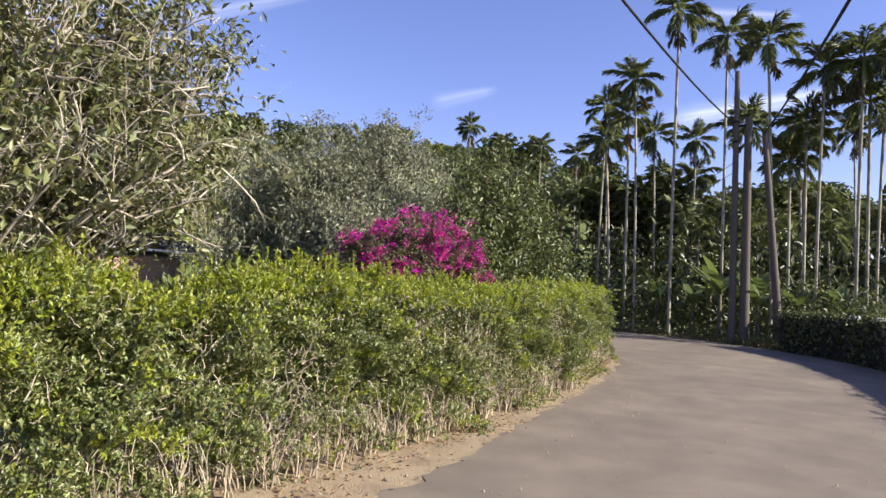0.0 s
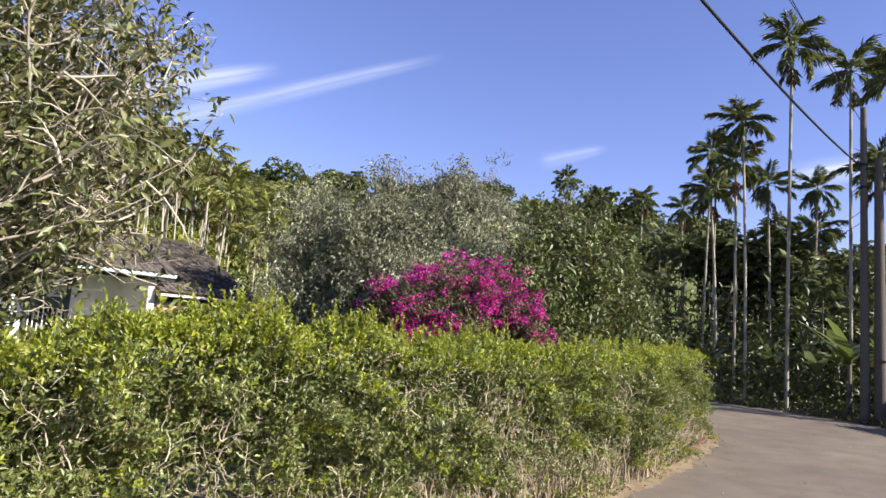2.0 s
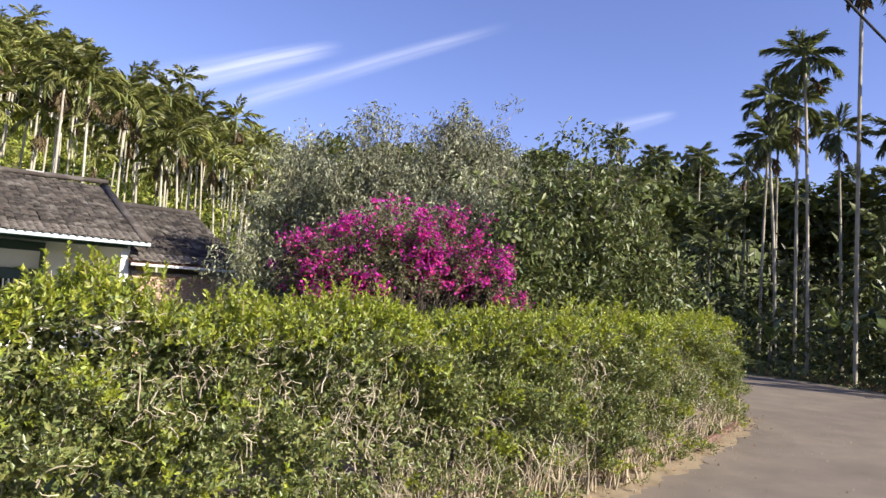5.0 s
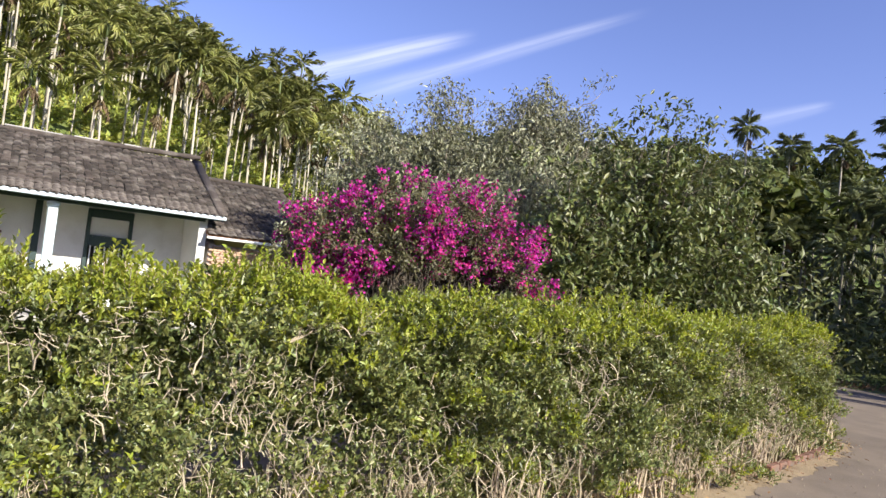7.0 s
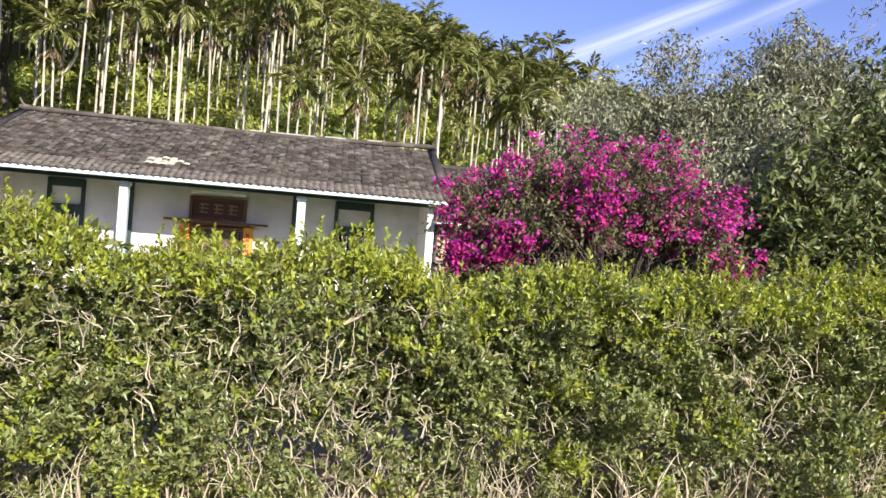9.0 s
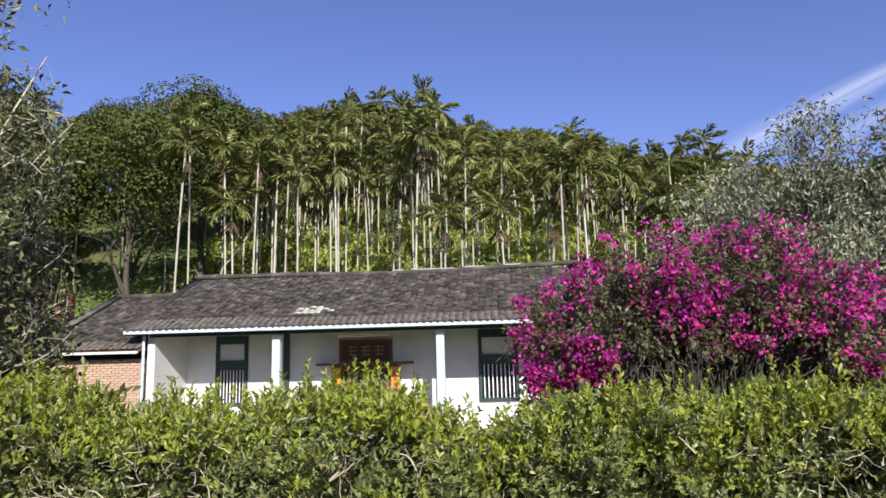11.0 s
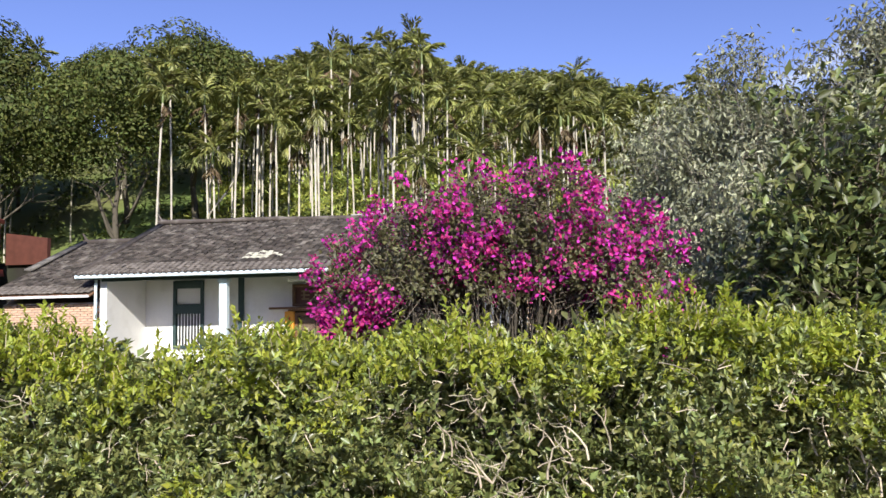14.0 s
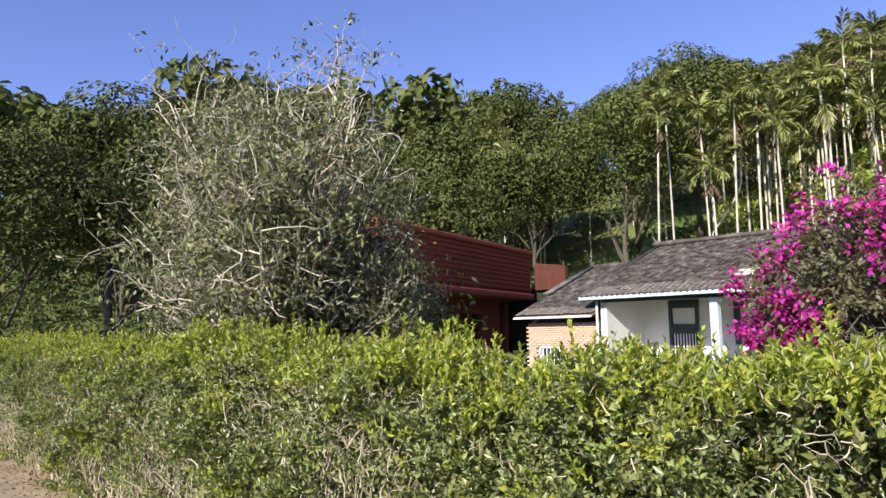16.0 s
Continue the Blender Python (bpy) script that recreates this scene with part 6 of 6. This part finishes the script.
# ---- undergrowth ----
def make_banana(x, y, s, seed, label="banana plant with broad torn leaves under the palms", flag=False):
    rng = np.random.default_rng(seed)
    h = thing("banana_plant", x, y, float(rise(x, y)), label, "banana plant", "banana plants")
    t = np.linspace(0, 1, 6)
    part("stem", tubes(np.stack([0.1 * t, 0 * t, 1.6 * s * t], -1)[None], (0.1 * s * (1 - 0.5 * t))[None], 8), M["bark"], h, "brown sheathed stem")
    for i in range(7):
        k = 12
        u = np.linspace(0, 1, k)
        droop, L = (0.25, 2.3) if flag and not i else (rng.uniform(0.5, 1.5), s * rng.uniform(1.2, 1.9))
        arc = np.stack([L * np.sin(u * droop) / droop, 0 * u, L * (np.cos(u * droop) - 1) / droop], -1)
        w = 0.2 * s * np.sin(np.pi * np.clip(u * 0.9 + 0.06, 0, 1)) ** 0.7
        v, f = [], []
        for a in range(k):
            for side in (-1, 0, 1):
                v.append(arc[a] + np.array([0, side * w[a], 0.12 * w[a] * abs(side) + rng.normal(0, 0.012)]))
        for a in range(k - 1):
            for c in range(2):
                f.append((a * 3 + c, a * 3 + c + 1, a * 3 + c + 4, a * 3 + c + 3))
        ob = part("leaf", (np.array(v), np.array(f)), M["banana"], h, "broad green banana leaf")
        ob.matrix_local = pose(0.1, 0, 1.55 * s, 0, rng.uniform(-84, -35), i * 137.5 + rng.uniform(-20, 20)) if i or not flag else pose(0.1, 0, 1.5 * s, 0, -50, 95)


for k, (x, y, s) in enumerate(((31.4, 5.9, 1.25), (32.6, 7.3, 0.9), (30.6, 4.3, 1.0), (33.8, 9.2, 1.05), (31.2, 2.9, 0.9), (34.2, 6.9, 1.2), (32.4, 1.6, 1.0), (33.4, 11.6, 0.8), (30.2, 1.0, 0.8), (33.4, 4.6, 1.2))):
    make_banana(x, y, s, 300 + k, flag=k == 0)


def undergrowth(name, label, spots, mat, size, per, seed, rad, hgt):
    """Low leafy plants, too many to count: clumps of leaves round the given places."""
    rng = np.random.default_rng(seed)
    spots = np.asarray(spots, float)
    n = len(spots) * per
    c = np.repeat(spots, per, 0)
    r = np.sqrt(rng.uniform(0, 1, n))[:, None] * rad
    a = rng.uniform(0, 2 * np.pi, n)
    off = np.stack([np.cos(a), np.sin(a)], -1) * r
    p2 = c + off
    top = hgt * (1 - (r[:, 0] / rad) ** 2 * 0.8) * np.repeat(rng.uniform(0.6, 1.3, len(spots)), per)
    z = rise(p2[:, 0], p2[:, 1]) + top * rng.uniform(0.05, 1.0, n) ** 0.6
    p = np.concatenate([p2, z[:, None]], 1)
    d = unit(rng.normal(0, 0.8, (n, 3)) + np.concatenate([off / rad, np.full((n, 1), 0.35)], 1))
    nr = unit(rng.normal(0, 0.6, (n, 3)) + [0, -0.3, 0.8])
    L = rng.uniform(*size, n)
    tagged(part(name, leaves(p, d, nr, L, L * 0.35), M[mat]), label, "undergrowth", kind="stuff")


def scatter():
    rng = np.random.default_rng(97)
    # bright grass and weeds on the slope
    g = [(x, y) for x, y in zip(rng.uniform(-12, 40, 1900), rng.uniform(36, 72, 1900))]
    undergrowth("slope_weeds", "bright green weeds and grass between the palm trunks", g, "slope_grass", (0.25, 0.6), 32, 98, 1.0, 0.9)
    g = [(x, y) for x, y in zip(rng.uniform(-34, 44, 240), rng.uniform(34, 72, 240)) if x < -4 or x > 18 or y > 64] + [(x, y) for x, y in zip(rng.uniform(-24, -1, 110), rng.uniform(29, 38, 110)) if not -20 < x < -5]
    undergrowth("slope_shrubs", "dark shrubs between the palm trunks", g, "forest_leaf", (0.25, 0.55), 70, 99, 1.3, 2.0)
    g = [(x, y) for x, y in zip(rng.uniform(-18, 46, 170), rng.uniform(57, 74, 170))]
    undergrowth("ridge_brush", "dark brush closing the gaps between the upper palms", g, "forest_leaf", (0.5, 1.0), 60, 107, 2.2, 4.5)
    # dark thicket under the grove round the bend
    line = resample(OUTER, 240)
    g = []
    while len(g) < 470:
        x, y = rng.uniform(22, 50), rng.uniform(-9, 34)
        near = line[np.argmin(np.hypot(line[:, 0] - x, line[:, 1] - y))]
        normal_side = x > np.interp(y, OUTER[:, 1], OUTER[:, 0]) + 1.4
        if normal_side and np.hypot(near[0] - x, near[1] - y) > 2.1:
            g.append((x, y))
    undergrowth("thicket", "dark thicket of shrubs under the palms", g, "thicket_leaf", (0.15, 0.42), 130, 101, 1.6, 2.5)
    g = [(x, y) for x, y in zip(rng.uniform(36, 56, 90), rng.uniform(-10, 30, 90))]
    undergrowth("tall_thicket", "tall dark brush closing the palm grove", g, "thicket_leaf", (0.4, 0.8), 150, 106, 2.4, 7.0)
    # leaf litter and low creepers along the outer edge of the bend
    g = []
    while len(g) < 420:
        k = int(rng.integers(60, 238))
        nm = np.array([line[k + 1, 1] - line[k - 1, 1], line[k - 1, 0] - line[k + 1, 0]])
        q = line[k] + nm / np.hypot(*nm) * rng.uniform(0.35, 2.4)
        if q[0] > 22:
            g.append(tuple(q))
    undergrowth("bend_creepers", "low dark creepers along the edge of the bend", g[:210], "thicket_leaf", (0.06, 0.16), 70, 108, 0.5, 0.35)
    undergrowth("bend_litter", "dry brown leaves and fallen fronds along the edge of the bend", g[210:], "dry_leaf", (0.06, 0.2), 40, 109, 0.5, 0.12)
    # creeper over the roadside wall
    n = 9000
    crest = line[(line[:, 0] > 14.0) & (line[:, 0] < 27.9) & (line[:, 1] < 6.2)]
    nm = unit(np.stack([np.gradient(crest[:, 1]), -np.gradient(crest[:, 0])], -1))
    k = rng.integers(0, len(crest), n)
    face = rng.uniform(0, 1, n) < 0.7
    off = np.where(face, 0.17 + rng.normal(0, 0.05, n), rng.uniform(0.2, 0.85, n))
    z = np.where(face, 1.32 * rng.uniform(0, 1, n) ** 0.7, 1.3 + np.abs(rng.normal(0, 0.12, n)))
    p2 = crest[k] + nm[k] * off[:, None] + rng.normal(0, 0.14, (n, 2)) * [1, 0.3]
    keep = np.sin(p2[:, 0] * 3.1) + np.sin(p2[:, 0] * 7.3 + z * 3) + 0.8 * z > rng.uniform(-1.2, 1.2, n)
    p = np.concatenate([p2, z[:, None]], 1)[keep]
    d = unit(rng.normal(0, 0.7, p.shape) + [0, 0, -0.5])
    nr = unit(rng.normal(0, 0.5, p.shape) + [-0.5, 0.8, 0.5])
    L = rng.uniform(0.06, 0.16, len(p))
    tagged(part("wall_creeper", leaves(p, d, nr, L, L * 0.6), M["thicket_leaf"]), "dark creeper hanging over the roadside wall", "creeper", kind="stuff")
    # low shrubs behind the hedge and round the house
    g = [(x, y) for x, y in zip(rng.uniform(12.5, 24, 60), rng.uniform(10.5, 18, 60)) if not (x < 16.5 and y > 18.5)]
    undergrowth("garden_shrubs", "low dark shrubs under the orchard trees", g, "dark_leaf", (0.12, 0.25), 160, 102, 1.2, 1.9)
    g = [(x, y) for x, y in zip(rng.uniform(-44, -6, 130), rng.uniform(3, 17, 130))]
    undergrowth("yard_shrubs", "dark shrubs behind the twiggy tree", g, "forest_leaf", (0.2, 0.42), 110, 103, 1.8, 3.2)
    g = [(x, y) for x, y in zip(rng.uniform(-1.5, 2.2, 26), rng.uniform(8.6, 12.5, 26))]
    undergrowth("tree_foot_shrubs", "dark shrubs crowding behind the twiggy tree", g, "forest_leaf", (0.12, 0.28), 260, 105, 1.1, 3.3)
    # grass on the far side of the lane
    g = []
    while len(g) < 500:
        x = rng.uniform(-25, 24)
        y = np.interp(x, OUTER[:, 0], OUTER[:, 1]) - rng.uniform(0.5, 8)
        g.append((x, y))
    undergrowth("roadside_grass", "rough grass along the far side of the lane", g, "grass", (0.15, 0.35), 30, 104, 0.7, 0.25)


scatter()
